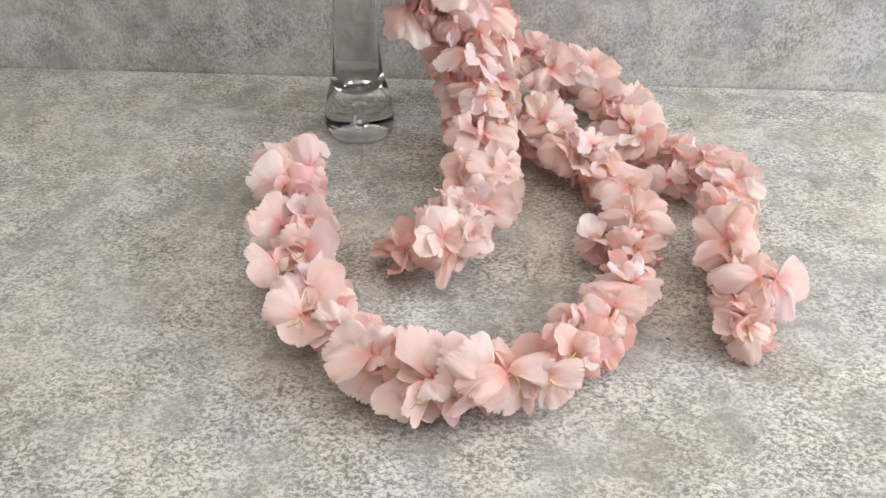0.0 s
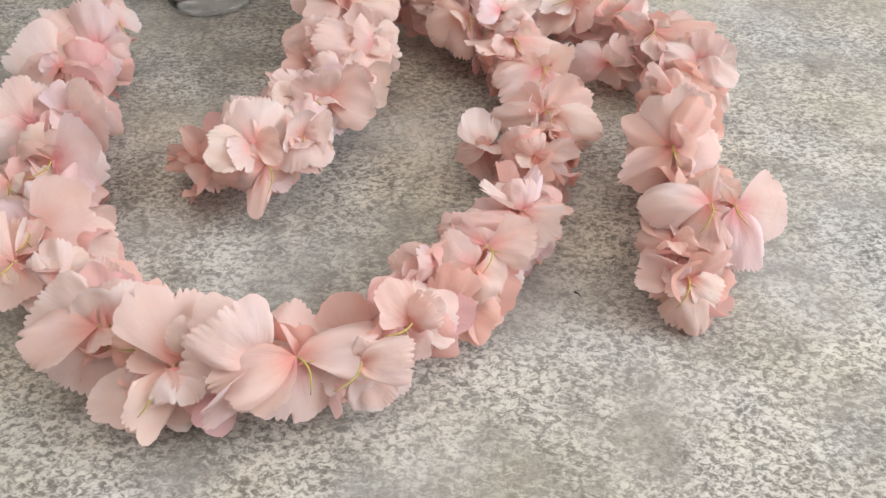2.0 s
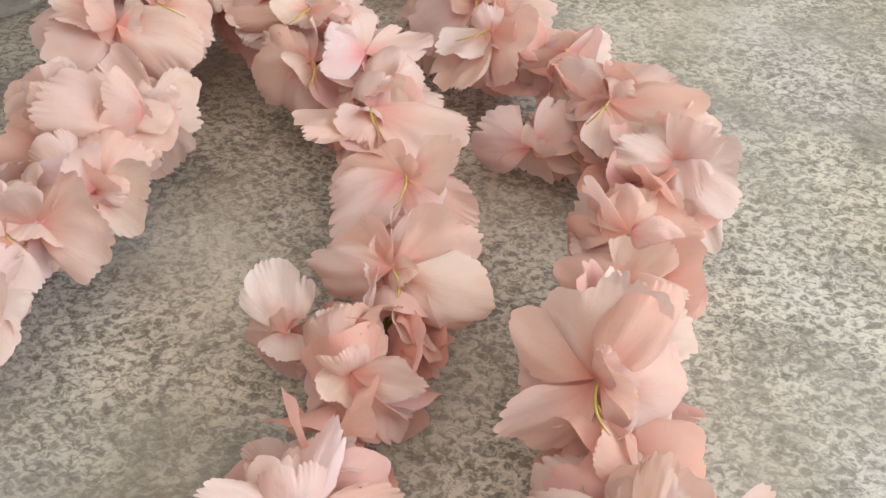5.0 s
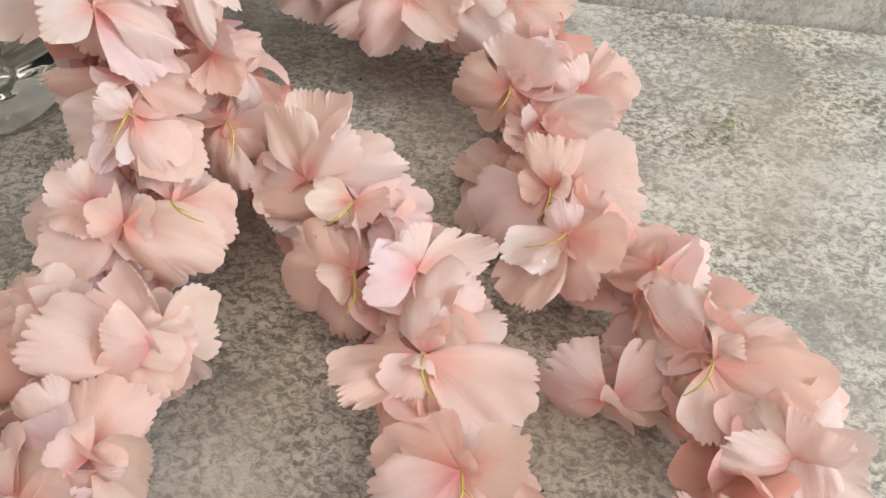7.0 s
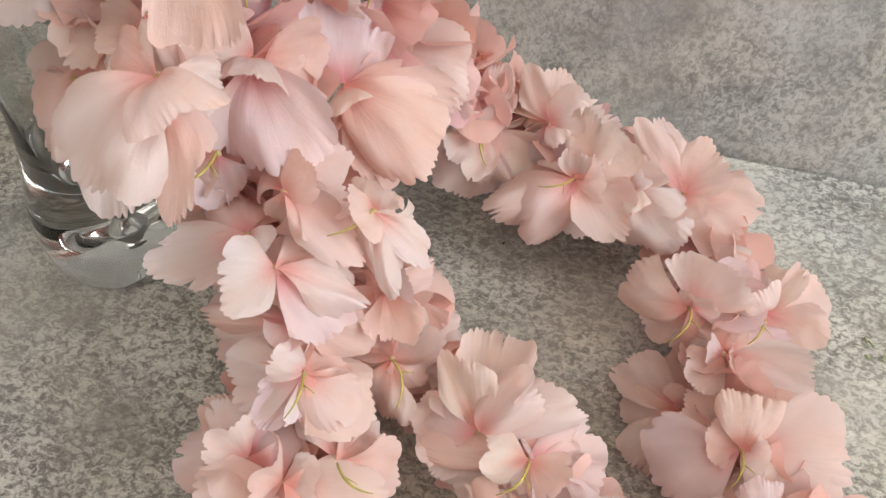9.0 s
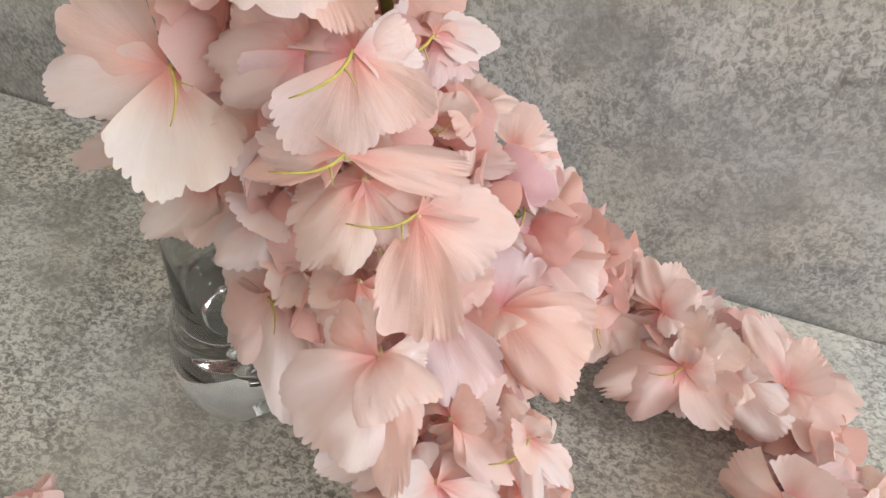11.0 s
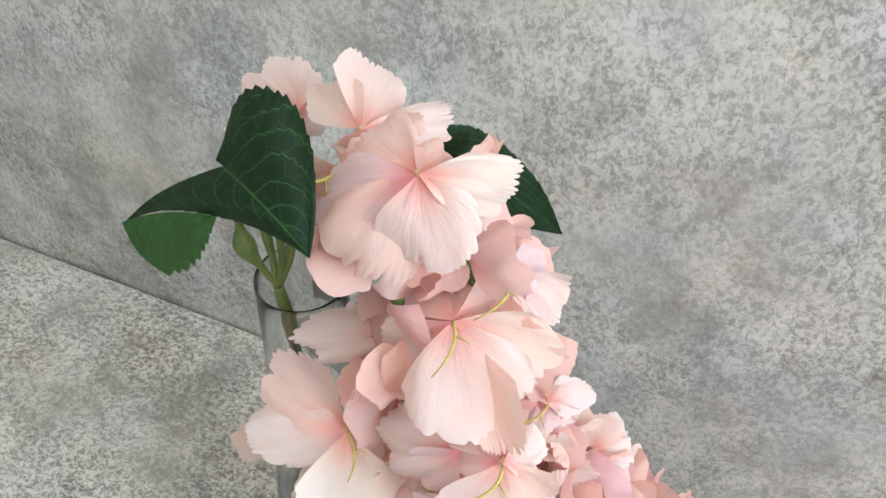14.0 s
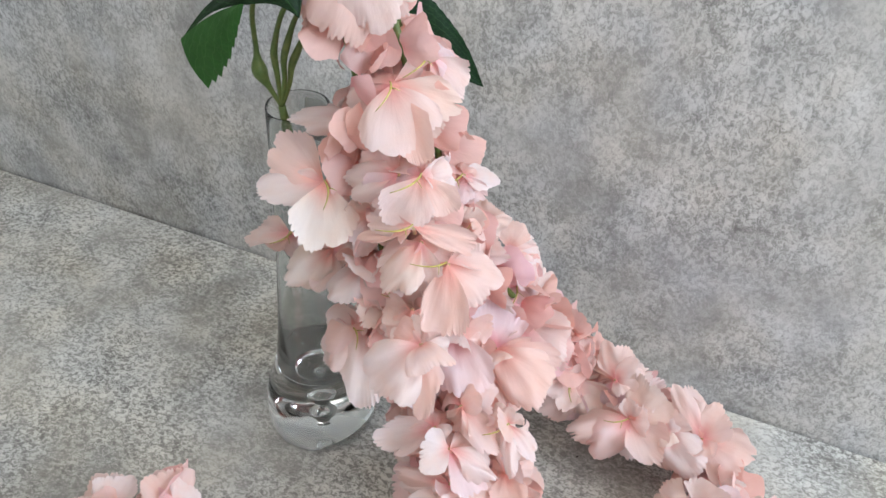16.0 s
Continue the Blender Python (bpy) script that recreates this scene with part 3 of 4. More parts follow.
flower((-0.047, 0.672, 0.227), (0.24, -0.58, 0.78), ((-27, -2, -12, 11), (23, 13, -13, 11), (-24, 3, -8, 11), (-11, 7, -10, 17),))
flower((-0.045, 0.675, 0.217), (0.22, -0.57, 0.79), ((-11, -15, -23, 20), (-20, -3, -15, 13), (6, -3, -23, 16), (12, 11, -17, 12),))
flower((-0.033, 0.677, 0.208), (0.15, -0.56, 0.81), ((22, 12, -14, 24), (5, -16, -27, 22), (6, 18, -10, 17),))
flower((-0.080, 0.684, 0.185), (0.33, -0.51, 0.79), ((-19, -8, -19, 22), (-12, -1, -16, 13), (2, 13, -9, 14),))
flower((-0.089, 0.684, 0.140), (0.31, -0.44, 0.84), ((-12, -11, -21, 26), (10, 7, -21, 17), (-4, 20, -9, 19), (5, -7, -23, 21),))
flower((-0.050, 0.676, 0.175), (0.21, -0.48, 0.85), ((-15, -5, -18, 12), (0, -8, -20, 19), (7, 1, -21, 12),))
flower((-0.045, 0.720, 0.225), (0.19, -0.71, 0.68), ((11, 16, -9, 14), (7, 5, -17, 15), (-2, 15, -2, 11),))
flower((-0.038, 0.732, 0.194), (0.14, -0.68, 0.72), ((7, 14, -12, 14), (-6, 6, -19, 16),))
flower((-0.029, 0.748, 0.167), (0.10, -0.66, 0.74), ((9, 17, -3, 17), (14, 9, -16, 20), (16, -2, -23, 18), (-5, -1, -18, 19),))
flower((-0.035, 0.692, 0.153), (0.28, -0.66, 0.70), ((17, -19, -21, 33), (13, 18, -11, 27), (0, -13, -29, 24),))
flower((-0.035, 0.655, 0.178), (0.31, -0.63, 0.71), ((-14, -21, -16, 34), (-21, 10, -4, 20), (12, -23, -19, 17), (-4, -6, -26, 21),))
flower((-0.082, 0.688, 0.146), (0.38, -0.62, 0.69), ((-20, -8, -16, 31), (-7, -14, -27, 30), (10, -29, -32, 27), (2, 15, -10, 22),))
flower((-0.019, 0.712, 0.131), (0.22, -0.67, 0.71), ((24, 0, -22, 41), (32, -11, -16, 32), (-12, 22, 7, 37), (8, -3, -26, 25), (6, 6, -14, 32),))
flower((-0.020, 0.752, 0.114), (0.20, -0.70, 0.69), ((31, 0, -5, 33), (0, 23, 3, 26), (-8, 29, 34, 26), (-19, 14, 24, 30), (27, -14, -16, 35),))
flower((-0.020, 0.655, 0.114), (0.27, -0.44, 0.86), ((22, 0, -23, 27), (23, 6, -18, 15), (10, 15, -16, 18),))
flower((-0.031, 0.662, 0.116), (0.32, -0.46, 0.83), ((-27, -9, -13, 20), (-13, -8, -16, 14),))
flower((-0.018, 0.652, 0.091), (0.24, -0.39, 0.89), ((-31, -2, -3, 14), (-28, -3, -10, 11), (21, 10, -18, 15),))
flower((-0.020, 0.668, 0.131), (0.28, -0.51, 0.81), ((14, 21, -9, 21), (18, 0, -24, 18), (-1, -3, -21, 15), (7, 9, -18, 19),))
flower((-0.040, 0.672, 0.136), (0.37, -0.52, 0.77), ((-2, -3, -20, 20), (-15, -2, -13, 18), (-21, 1, -10, 17),))
flower((0.002, 0.675, 0.122), (0.18, -0.53, 0.83), ((15, 1, -18, 11), (-1, 15, -7, 11), (6, -12, -29, 12),))
flower((-0.010, 0.640, 0.086), (0.21, -0.34, 0.92), ((21, 2, -20, 27), (-26, -5, -11, 24), (-14, 11, -6, 16), (-12, -10, -16, 16), (3, 14, -12, 16),))
flower((0.009, 0.679, 0.075), (0.12, -0.46, 0.88), ((0, -17, 1, 12), (5, -3, -16, 12),))
flower((0.012, 0.769, 0.064), (0.09, -0.66, 0.75), ((2, 18, 22, 19), (15, -3, -23, 27), (-19, -9, -23, 28), (-5, -22, -2, 24),))
flower((0.036, 0.775, 0.070), (0.02, -0.68, 0.73), ((-9, 15, 17, 23), (12, 7, 11, 23), (7, 6, -13, 17), (-3, 4, -15, 15),))
flower((0.050, 0.760, 0.058), (-0.03, -0.63, 0.77), ((-15, -22, -17, 28), (11, -7, -23, 25), (12, 13, 20, 31), (25, -14, -12, 27), (-32, -17, -10, 22),))
flower((0.071, 0.762, 0.056), (-0.09, -0.63, 0.77), ((23, -15, -14, 29), (4, 3, 16, 24),))
flower((0.092, 0.767, 0.055), (-0.16, -0.63, 0.76), ((29, -6, -5, 35), (10, 11, 16, 24), (-8, 15, 16, 19), (-22, 20, 17, 20),))
flower((-0.018, 0.772, 0.096), (0.20, -0.70, 0.68), ((24, 11, -13, 21), (12, 8, -19, 21), (11, -4, -29, 25), (-10, -25, -20, 30), (26, -13, -15, 21),))
flower((-0.026, 0.757, 0.137), (0.25, -0.74, 0.62), ((12, 12, -11, 18), (-14, -1, -19, 20), (-2, 17, 0, 18), (0, 4, -22, 14),))
flower((0.101, 0.722, 0.045), (-0.04, -0.66, 0.75), ((-27, 6, -9, 26), (7, 9, 19, 33), (23, 5, -16, 35), (27, 13, 3, 28),))
flower((0.128, 0.729, 0.042), (-0.13, -0.66, 0.74), ((24, 15, -4, 34), (17, -15, 4, 26), (5, 21, 1, 26),))
flower((0.115, 0.707, 0.042), (-0.09, -0.62, 0.78), ((-13, 12, -14, 17), (29, -6, 8, 26), (-5, 3, -20, 15),))
flower((0.123, 0.673, 0.042), (-0.12, -0.54, 0.83), ((-26, -12, -13, 33), (34, 1, 5, 41), (1, 10, 16, 24), (-19, 21, -7, 22), (20, 21, 2, 32),))
flower((0.131, 0.653, 0.042), (-0.16, -0.49, 0.86), ((-15, -25, -13, 26), (17, -18, 4, 35), (26, 7, -10, 23), (-20, -15, -3, 21),))
flower((0.105, 0.693, 0.022), (-0.06, -0.56, 0.82), ((-24, 19, -8, 22), (-18, 0, -17, 20), (-11, -20, -17, 20),))
flower((0.162, 0.644, 0.042), (-0.10, -0.66, 0.75), ((21, 7, -8, 24), (-15, 2, -21, 22),))
flower((0.177, 0.614, 0.042), (-0.16, -0.59, 0.79), ((-20, 22, -5, 29),))
flower((0.179, 0.609, 0.045), (-0.17, -0.58, 0.80), ((15, 21, 0, 22), (24, 12, -2, 24), (34, -8, 5, 30), (-7, 2, -18, 18), (6, -26, -7, 27),))
flower((0.202, 0.593, 0.042), (-0.26, -0.52, 0.81), ((23, -12, -14, 28), (-1, 4, -20, 20), (16, 16, -6, 20), (7, -25, -2, 16),))
flower((0.165, 0.616, 0.018), (-0.11, -0.55, 0.83), ((-11, -3, -13, 22), (-13, 3, 13, 17), (5, -9, -13, 17), (18, -15, -13, 19),))
flower((0.202, 0.583, 0.042), (-0.15, -0.81, 0.57), ((8, -3, 19, 21), (-22, -6, 7, 19), (20, -16, -7, 27), (-1, 1, -21, 22), (-13, 8, -16, 18), (14, -22, -23, 23),))
flower((0.186, 0.549, 0.040), (-0.11, -0.77, 0.62), ((-20, 19, -4, 25), (-8, 19, 2, 19),))
flower((0.152, 0.598, 0.030), (-0.00, -0.82, 0.58), ((-2, 5, -16, 24), (17, 21, 1, 24),))
flower((0.175, 0.486, 0.050), (-0.09, -0.69, 0.71), ((-21, 20, 2, 28), (2, 20, 24, 33), (20, 22, 1, 28), (-24, -9, -19, 25), (26, 2, -13, 30), (19, 16, 21, 22),))
flower((0.186, 0.440, 0.052), (-0.15, -0.58, 0.80), ((-11, 14, -10, 18), (-5, -17, -25, 26), (-32, 3, -1, 22), (2, 25, 4, 11), (11, -4, -19, 17),))
flower((0.198, 0.442, 0.050), (-0.20, -0.58, 0.79), ((26, 6, -10, 38), (6, -19, -25, 25), (-6, 22, -2, 14),))
flower((0.170, 0.427, 0.040), (-0.08, -0.53, 0.85), ((-16, 12, -8, 19), (-7, -2, -21, 17), (9, -1, -19, 19),))
flower((0.177, 0.415, 0.030), (-0.18, -0.67, 0.72), ((6, -14, -25, 27), (-10, -1, -21, 17), (18, -1, -13, 19), (-24, 0, 6, 18),))
flower((0.040, 0.650, 0.055), (0.18, -0.50, 0.85), ((-10, 11, 23, 20), (3, 28, 16, 25), (14, 15, 20, 18), (-19, 3, -9, 18), (32, 15, 4, 23),))
flower((0.057, 0.647, 0.050), (0.12, -0.49, 0.87), ((-34, -5, 1, 18), (27, 13, -9, 27), (13, -8, 3, 18), (-27, -11, -13, 20), (-15, -5, 8, 18),))
flower((0.003, 0.674, 0.085), (0.32, -0.59, 0.74), ((12, 17, -8, 15), (-7, 26, 16, 15), (-10, 5, -10, 14), (11, -16, -3, 19),))
flower((0.008, 0.662, 0.065), (0.30, -0.53, 0.79), ((-1, -10, -26, 22), (-18, 8, -6, 16), (7, 0, -20, 16),))
flower((0.063, 0.621, 0.045), (0.25, -0.59, 0.76), ((-27, -1, -7, 35), (-12, 21, -3, 22), (-7, -8, -25, 21),))
flower((0.084, 0.624, 0.048), (0.18, -0.62, 0.77), ((-8, 1, 14, 26), (5, 20, -6, 24), (21, 19, -8, 20), (-12, -9, -26, 26), (-13, -11, 9, 22),))
flower((0.092, 0.607, 0.046), (0.15, -0.57, 0.80), ((23, 17, -13, 21), (1, 19, -4, 17), (14, 8, -13, 18),))
flower((0.092, 0.595, 0.045), (0.16, -0.54, 0.83), ((-26, -16, 1, 21), (-9, -24, -18, 21), (35, -9, -11, 32), (19, -6, -22, 27), (7, 1, -18, 18),))
flower((0.110, 0.561, 0.045), (0.10, -0.44, 0.89), ((-29, 1, -11, 25), (18, 2, 12, 22), (-24, -21, -5, 27), (22, -8, -18, 25), (-4, -10, -20, 22),))
flower((0.112, 0.524, 0.042), (0.14, -0.74, 0.66), ((27, 14, 5, 28), (-29, 3, -9, 21), (31, -8, -12, 27), (-9, 15, -7, 27),))
flower((0.107, 0.485, 0.042), (0.17, -0.67, 0.72), ((-19, 17, 0, 23), (1, 25, 0, 16), (13, -4, -28, 17), (-14, -7, -23, 17), (23, -4, 7, 12),))
flower((0.083, 0.500, 0.035), (0.24, -0.68, 0.70), ((-20, 5, -11, 13), (-9, 15, -7, 15),))
flower((0.102, 0.441, 0.042), (0.21, -0.56, 0.80), ((-21, -3, 18, 12), (19, -15, -1, 23), (20, 17, -14, 11), (5, 27, 2, 14),))
flower((0.102, 0.437, 0.040), (0.21, -0.55, 0.81), ((-30, -6, 2, 17), (-22, 9, -8, 15),))
flower((0.086, 0.415, 0.042), (0.28, -0.47, 0.83), ((23, 0, 7, 25), (-24, 2, -6, 27), (-25, 15, 0, 13), (-1, 14, -6, 16),))
flower((0.082, 0.401, 0.042), (0.31, -0.42, 0.85), ((16, 7, -19, 25), (-6, -6, -17, 20), (-20, -1, -14, 16),))
flower((0.065, 0.407, 0.038), (0.36, -0.43, 0.83), ((-21, 5, -6, 23),))
flower((0.058, 0.369, 0.040), (0.19, -0.60, 0.78), ((-13, 2, 19, 22), (1, -5, -20, 20), (-15, 10, -11, 18), (13, 6, 10, 18),))
flower((0.015, 0.346, 0.042), (0.34, -0.53, 0.78), ((3, 27, -4, 32), (4, -11, -26, 38), (-19, -24, -7, 24), (33, 13, -1, 27), (-31, -17, 1, 27),))
flower((0.001, 0.343, 0.042), (0.38, -0.51, 0.77), ((-29, -3, 10, 41), (-14, 6, 23, 34), (-18, -26, -8, 16),))
flower((0.040, 0.347, 0.040), (0.26, -0.54, 0.80), ((12, -2, -24, 29), (23, -1, 4, 20),))
flower((-0.033, 0.339, 0.040), (0.47, -0.48, 0.74), ((-6, 24, 24, 43), (-8, -28, -12, 22), (7, -15, -5, 22),))
flower((-0.024, 0.349, 0.036), (0.14, -0.67, 0.73), ((-15, -5, 13, 25),))
flower((-0.039, 0.334, 0.036), (0.18, -0.64, 0.74), ((-28, -1, -12, 33), (-16, -3, -20, 28),))
flower((-0.048, 0.357, 0.034), (0.19, -0.67, 0.72), ((-4, 28, 10, 20),))
flower((-0.068, 0.362, 0.036), (0.24, -0.67, 0.70), ((0, 4, 21, 31),))
flower((-0.071, 0.357, 0.040), (0.25, -0.67, 0.70), ((-30, 7, 7, 36), (-12, -19, -22, 36), (-29, -12, -1, 29),))
flower((-0.097, 0.377, 0.040), (0.29, -0.68, 0.67), ((-15, 26, 8, 19),))
flower((-0.124, 0.391, 0.040), (0.34, -0.69, 0.64), ((-21, -4, 19, 34), (3, -20, -11, 34), (-23, -1, -10, 25),))
flower((-0.125, 0.410, 0.040), (0.33, -0.71, 0.63), ((36, 2, -15, 42), (27, 17, 9, 40), (-26, 9, 4, 33),))
flower((-0.156, 0.448, 0.038), (0.37, -0.73, 0.58), ((-19, -17, 10, 36), (-10, -18, -3, 28),))
flower((-0.138, 0.462, 0.042), (0.33, -0.75, 0.57), ((-22, 3, -6, 36), (27, 0, 2, 48), (12, 8, -26, 40), (-11, 20, 5, 36),))
flower((-0.165, 0.494, 0.040), (0.36, -0.76, 0.54), ((-17, -5, 21, 40), (-21, -20, -3, 36), (2, 23, 7, 34),))
flower((-0.144, 0.499, 0.042), (0.32, -0.78, 0.54), ((19, 4, 9, 38), (23, -7, -10, 34), (-13, 3, -21, 34),))
flower((-0.176, 0.553, 0.040), (0.35, -0.80, 0.50), ((-27, 5, 14, 39), (-30, -4, -4, 35), (-4, 25, 11, 41), (17, 19, -16, 35),))
flower((-0.161, 0.575, 0.042), (0.32, -0.82, 0.48), ((-4, 14, 27, 31), (11, 10, -15, 31), (-30, 0, 20, 33),))
flower((-0.012, 0.617, 0.058), (0.38, -0.38, 0.84), ((1, -11, -23, 21), (-25, -17, 1, 27), (32, 0, -9, 27), (-16, 5, -9, 17),))
flower((-0.024, 0.620, 0.062), (0.43, -0.38, 0.82), ((-23, -7, -9, 25), (22, 4, -22, 27), (-8, 0, 13, 20),))
flower((0.002, 0.626, 0.062), (0.34, -0.42, 0.84), ((16, 9, -16, 23), (8, 15, -11, 17),))
flower((0.002, 0.579, 0.042), (0.46, -0.44, 0.77), ((15, 9, 8, 22), (-21, 11, 1, 27), (-27, -2, 16, 27), (16, -8, -4, 31), (-24, -9, -12, 31),))
flower((-0.010, 0.555, 0.040), (0.51, -0.36, 0.78), ((8, 7, -23, 24), (-19, 4, -7, 22), (-9, -12, -21, 24), (1, -1, -22, 18),))
flower((-0.010, 0.535, 0.038), (0.52, -0.29, 0.80), ((2, 1, -17, 19), (8, -18, 4, 19),))
flower((-0.037, 0.478, 0.046), (0.38, -0.73, 0.57), ((-18, -18, 10, 26), (12, 28, 0, 33), (-9, 24, 16, 35), (4, 14, -10, 24),))
flower((-0.030, 0.472, 0.038), (0.37, -0.71, 0.59), ((-31, -6, 0, 23), (-9, -12, -25, 14), (8, 7, -23, 32), (-28, 3, -2, 33),))
flower((-0.065, 0.488, 0.028), (0.42, -0.70, 0.57), ((-30, -1, -2, 15), (-12, -5, 24, 15), (1, -18, -9, 28),))
flower((-0.015, 0.494, 0.042), (0.32, -0.75, 0.57), ((16, -7, -2, 34), (9, -19, -10, 32), (-5, -6, 12, 26),))
flower((-0.008, 0.526, 0.044), (0.29, -0.79, 0.54), ((29, 0, 3, 37), (-7, -6, 17, 31), (10, 6, -19, 31),))
flower((0.004, 0.546, 0.042), (0.43, -0.70, 0.57), ((21, -3, -2, 27), (-3, 2, -24, 27), (-5, -6, 15, 28),))
flower((-0.014, 0.520, 0.045), (0.50, -0.65, 0.58), ((9, 10, -17, 24), (-17, 9, 2, 30), (2, -21, -8, 28),))
flower((-0.017, 0.495, 0.040), (0.53, -0.59, 0.61), ((18, -3, -4, 28), (-12, -9, -18, 28), (10, -18, -12, 23), (-4, -8, 8, 24),))
flower((0.010, 0.584, 0.045), (0.39, -0.76, 0.52), ((4, 14, -16, 26), (-12, 0, -17, 26), (-13, -12, 7, 31),))
flower((-0.026, 0.581, 0.045), (0.47, -0.73, 0.50), ((-16, 10, 1, 30), (14, 4, 10, 29),))
flower((-0.019, 0.765, 0.100), (0.05, -0.59, 0.80), ((29, 8, -11, 31), (18, -6, -24, 28), (1, -20, -22, 28), (12, 14, -6, 21),))
flower((0.010, 0.775, 0.059), (-0.03, -0.56, 0.83), ((0, -14, -24, 32), (6, 22, 0, 26), (20, -6, -17, 32),))
flower((-0.191, 0.590, 0.040), (0.53, -0.32, 0.78), ((-8, 14, 10, 24), (-11, -2, 9, 23),))
flower((-0.161, 0.606, 0.040), (0.48, -0.36, 0.80), ((-13, 11, 14, 31), (4, 14, 1, 26),))


STEP = 0.002
for number, knots in enumerate(STRANDS):
    rng = random.Random(20 + number)
    pts = spline(knots, STEP)
    bm = tube(bmesh.new(), pts, lambda s: 0.0019 - 0.0006 * s, 8)
    part("strand_stem", bm, STEM, spray)
    filler = bmesh.new()
    # visible blossoms, in loose pairs along the strand
    at, flip = 0.006, 1
    total = STEP * (len(pts) - 1)
    while at < total - 0.004:
        i = int(at / STEP)
        t, up, side = frame_at(pts, i)
        hanging = abs(t.z) > 0.6
        phi = flip * rng.uniform(0.25, 1.0) if not hanging else flip * rng.uniform(0.1, 1.5)
        out = math.cos(phi) * up + math.sin(phi) * side
        n = (out + t * rng.uniform(-0.5, 0.5)).normalized()
        reach = rng.uniform(0.004, 0.009)
        where = pts[i] + out * reach
        at += rng.uniform(0.009, 0.015)
        flip = -flip
        if where.z > 0.215 or min((where - q).length for q in PLACED) < 0.014:
            continue
        blossom(where, n, rng.uniform(0, 6.28), rng.uniform(0.62, 0.78), rng)
    # the dense inner layer
    at = 0.004
    while at < total:
        i = int(at / STEP)
        t, up, side = frame_at(pts, i)
        for k in range(4 if pts[i].z < 0.296 else 2):
            phi = 2 * math.pi * (k + rng.random()) / 4
            out = math.cos(phi) * up + math.sin(phi) * side
            d = (out + t * rng.uniform(-0.8, 0.8)).normalized()
            m = Matrix.Translation(pts[i] + out * 0.003) @ facing(d, rng.uniform(0, 6.28)) @ Matrix.Rotation(radians(rng.uniform(15, 60)), 4, "X")
            petal_bm(rng, filler, m, 18, 4, 0.024 if pts[i].z < 0.16 else 0.020)
        at += 0.011
    tagged(part("inner_petals", filler, PETAL_RECESS, spray), kind="stuff")

# ---- stalks and leaves at the vase's mouth ----
FORK = Vector((-0.1395, 0.7155, 0.240))
main = spline([(-0.1335, 0.7180, 0.150), (-0.1350, 0.7160, 0.185), (-0.1370, 0.7150, 0.221), FORK], 0.003)
part("stalk", tube(bmesh.new(), main, lambda s: 0.0022 + 0.0004 * math.sin(17 * s), 10), STEM, spray)
for knots, swell in (
        ([FORK, (-0.1440, 0.7140, 0.249), (-0.1480, 0.7130, 0.258), (-0.1475, 0.7120, 0.270), (-0.1440, 0.7080, 0.288), (-0.1380, 0.7050, 0.302)], 0.0026),
        ([FORK, (-0.1395, 0.7150, 0.255), (-0.1385, 0.7140, 0.272), (-0.1250, 0.7110, 0.296), (-0.0960, 0.7040, 0.300)], 0.0006),
        ([FORK, (-0.1365, 0.7160, 0.254), (-0.1340, 0.7160, 0.270), (-0.1180, 0.7160, 0.296), (-0.0780, 0.7140, 0.300)], 0.0006),
        ([FORK, (-0.1350, 0.7175, 0.252), (-0.1310, 0.7185, 0.266), (-0.1150, 0.7240, 0.292), (-0.0840, 0.7260, 0.296)], 0.0008)):
    pts = spline(knots, 0.002)
    part("stalk", tube(bmesh.new(), pts, lambda s, swell=swell: 0.0012 + swell * math.exp(-((s - 0.30) / 0.09) ** 2), 10), STEM, spray)


def arc(p, v):
    """A point on the cubic curve with four control points."""
    w = 1 - v
    return w ** 3 * Vector(p[0]) + 3 * w * w * v * Vector(p[1]) + 3 * w * v * v * Vector(p[2]) + v ** 3 * Vector(p[3])


def leaf(near, midrib, far, bulge, rows=64, cols=12):
    """A toothed leaf between two edges and its midrib, each a cubic from stalk to tip; its halves are domed."""
    bm = bmesh.new()
    uv = bm.loops.layers.uv.verify()
    grid = []
    for j in range(rows + 1):
        v = j / rows
        mid = arc(midrib, v)
        saw = 1 - 0.055 * ((v * 17) % 1.0) * min(1.0, 6 * (1 - v))
        line = []
        for edge, sign in ((near, 1), (far, -1)):
            rim = mid + (arc(edge, v) - mid) * saw
            for i in range(cols, -1, -1) if sign == 1 else range(1, cols + 1):
                u = i / cols
                co = mid.lerp(rim, u) + Vector(bulge) * (4 * u * (1 - u) * (1 - v) + 0.25 * math.sin(11 * v + 5 * u) * u)
                line.append((bm.verts.new(co), (sign * u, v)))
        grid.append(line)
    for p, q in zip(grid, grid[1:]):
        for i in range(2 * cols):
            ring = (p[i], p[i + 1], q[i + 1], q[i])
            f = bm.faces.new([r[0] for r in ring])
            for loop, r in zip(f.loops, ring):
                loop[uv].uv = r[1]
    bmesh.ops.remove_doubles(bm, verts=bm.verts, dist=1e-6)
    return bm


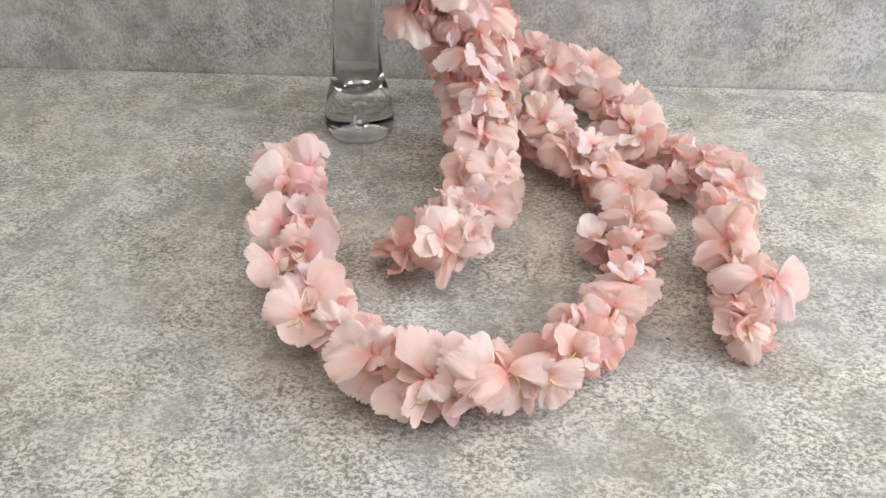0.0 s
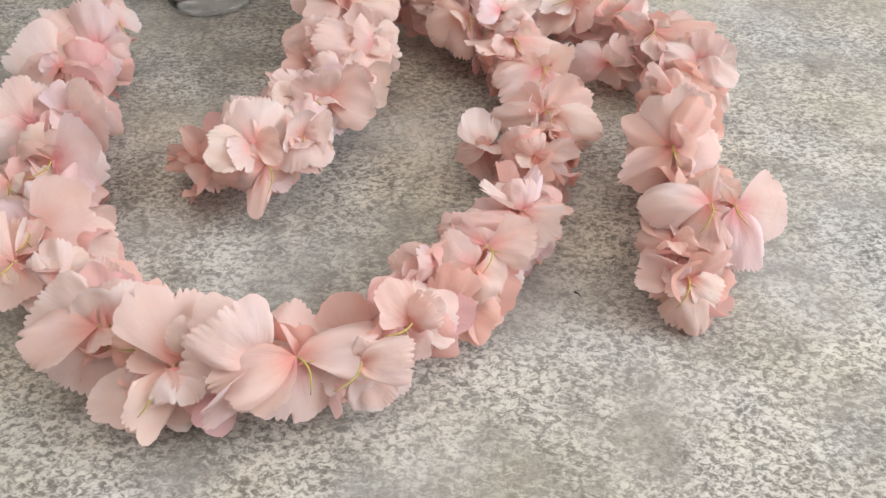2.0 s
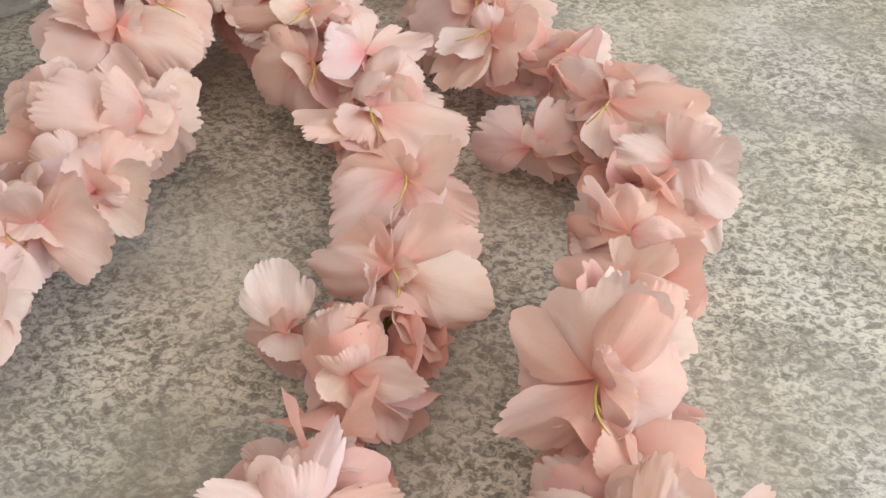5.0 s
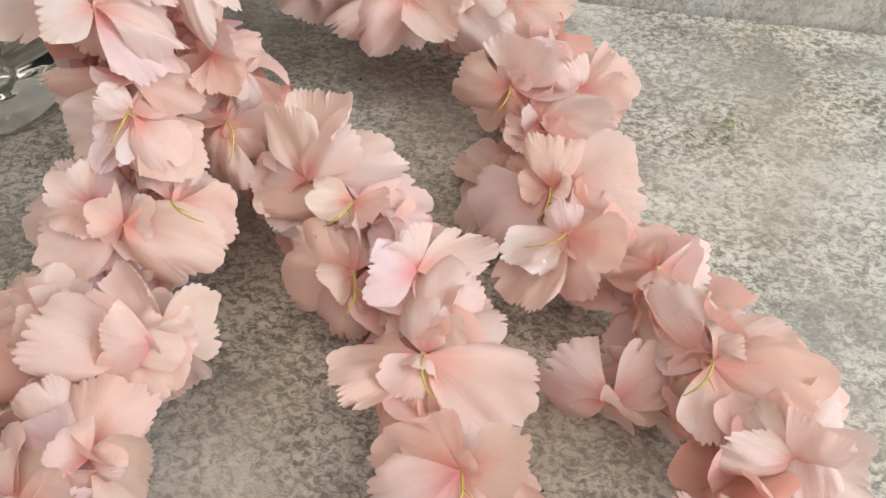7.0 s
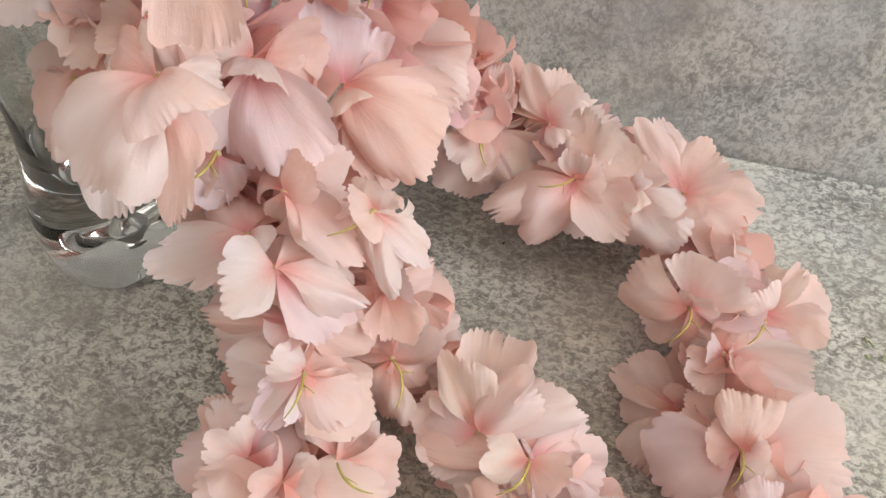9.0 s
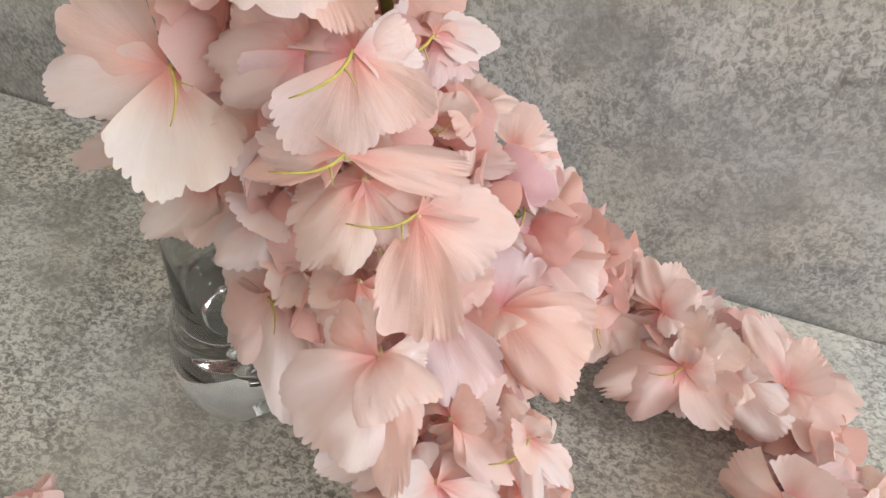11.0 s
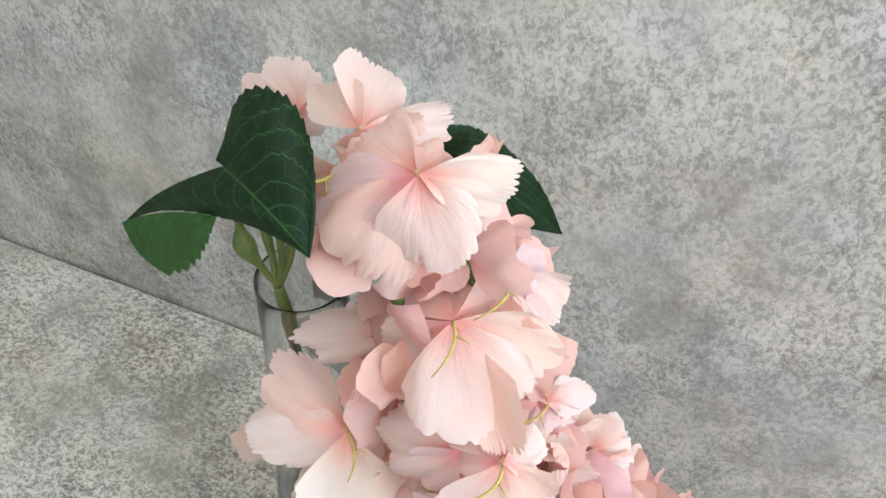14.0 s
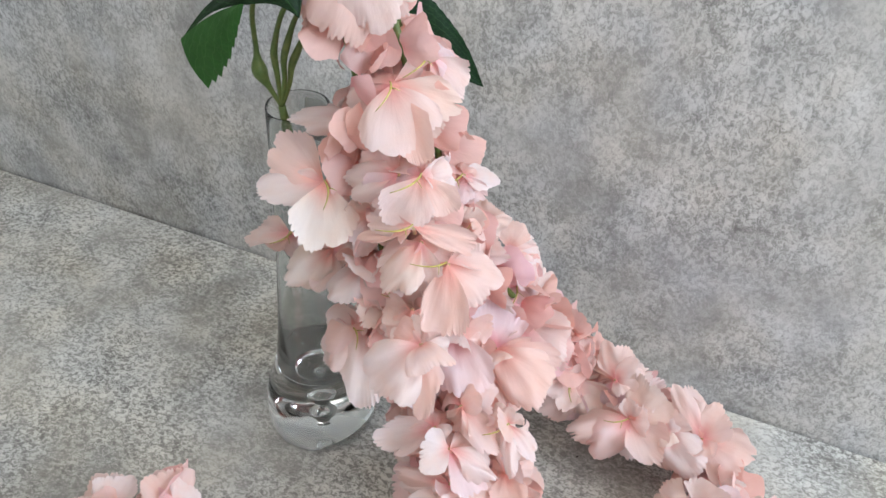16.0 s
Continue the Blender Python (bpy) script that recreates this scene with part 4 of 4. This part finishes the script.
def leaf_under(fold, drop, reach, rows=40, cols=8):
    """The part of a leaf that is rolled under its fold: it hangs down by a vector and tapers out along the fold."""
    bm = bmesh.new()
    uv = bm.loops.layers.uv.verify()
    grid = []
    for j in range(rows + 1):
        v = j / rows
        hang = (1 - v ** 1.8) * (0.78 + 0.22 * math.sin(2.2 * v + 0.9)) * (1 - 0.11 * ((v * 9) % 1.0))
        at = arc(fold, v * reach)
        grid.append([(bm.verts.new(at + Vector(drop) * (hang * i / cols) + Vector((0, -0.003, 0.001)) * math.sin(math.pi * i / cols)), (1 - 0.9 * i / cols, v)) for i in range(cols + 1)])
    for p, q in zip(grid, grid[1:]):
        for i in range(cols):
            ring = (p[i], p[i + 1], q[i + 1], q[i])
            f = bm.faces.new([r[0] for r in ring])
            for loop, r in zip(f.loops, ring):
                loop[uv].uv = r[1]
    bmesh.ops.remove_doubles(bm, verts=bm.verts, dist=1e-6)
    return bm


TIP = (-0.097, 0.676, 0.307)
FOLD = [(-0.171, 0.690, 0.278), (-0.137, 0.682, 0.306), (-0.111, 0.676, 0.314), TIP]
upper = part("leaf", leaf([(-0.129, 0.690, 0.313), (-0.130, 0.700, 0.346), (-0.095, 0.698, 0.346), TIP],
                          [(-0.129, 0.690, 0.313), (-0.115, 0.680, 0.319), (-0.101, 0.674, 0.317), TIP], FOLD, (0.0, -0.002, 0.003)),
             LEAF, spray, "dark green toothed leaf with pale veins, curled over")
part("underside", leaf_under(FOLD, (0.006, 0.006, -0.027), 0.52), LEAF_PALE, upper, "paler green rolled-under half")
part("leaf", leaf([(-0.098, 0.735, 0.302), (-0.088, 0.750, 0.307), (-0.074, 0.770, 0.284), (-0.062, 0.783, 0.237)],
                  [(-0.098, 0.732, 0.303), (-0.090, 0.745, 0.291), (-0.080, 0.765, 0.267), (-0.062, 0.783, 0.237)],
                  [(-0.100, 0.735, 0.299), (-0.096, 0.745, 0.269), (-0.082, 0.765, 0.248), (-0.062, 0.783, 0.237)], (0.002, -0.001, 0.002)),
     LEAF, spray, "dark green toothed leaf with pale veins")


# ---- lint on the table ----
def lint(name, points, radius, mat, label):
    pts = spline(points, 0.0006)
    ob = new(name, mesh_of(name, tube(bmesh.new(), pts, lambda s: radius * (1.05 - s), 6), mat))
    return tagged(ob, label, "lint", group="lint on the table")


lint("lint_fibre", [(0.1300, 0.4295, 0.0006), (0.1320, 0.4280, 0.0012), (0.1335, 0.4255, 0.0006)], 0.0005, LINT, "dark curled lint fibre lying on the tabletop")
lint("lint_fibre", [(0.1342, 0.5772, 0.0006), (0.1350, 0.5768, 0.0012), (0.1358, 0.5770, 0.0006)], 0.0007, LINT, "dark speck of lint lying on the tabletop")
lint("lint_fibre", [(0.0234, 0.7650, 0.0006), (0.0242, 0.7654, 0.0012), (0.0249, 0.7650, 0.0006)], 0.0006, LINT, "dark speck of lint lying on the tabletop")
rng = random.Random(5)
fluff = bmesh.new()
for cx, cy, count in ((0.198, 0.766, 18), (0.257, 0.793, 10), (0.186, 0.753, 10)):
    for _ in range(count):
        x, y, a = cx + rng.gauss(0, 0.005), cy + rng.gauss(0, 0.004), rng.uniform(0, 6.28)
        d = Vector((math.cos(a), math.sin(a), 0)) * rng.uniform(0.0008, 0.0018)
        tube(fluff, [Vector((x, y, 0.0005)), Vector((x, y, 0.0008)) + d, Vector((x, y, 0.0005)) + 2 * d], lambda s: 0.0003, 4)
tagged(new("green_fluff", mesh_of("green_fluff", fluff, SPRIG)), "scattered green fluff specks on the tabletop", "fluff", kind="stuff")
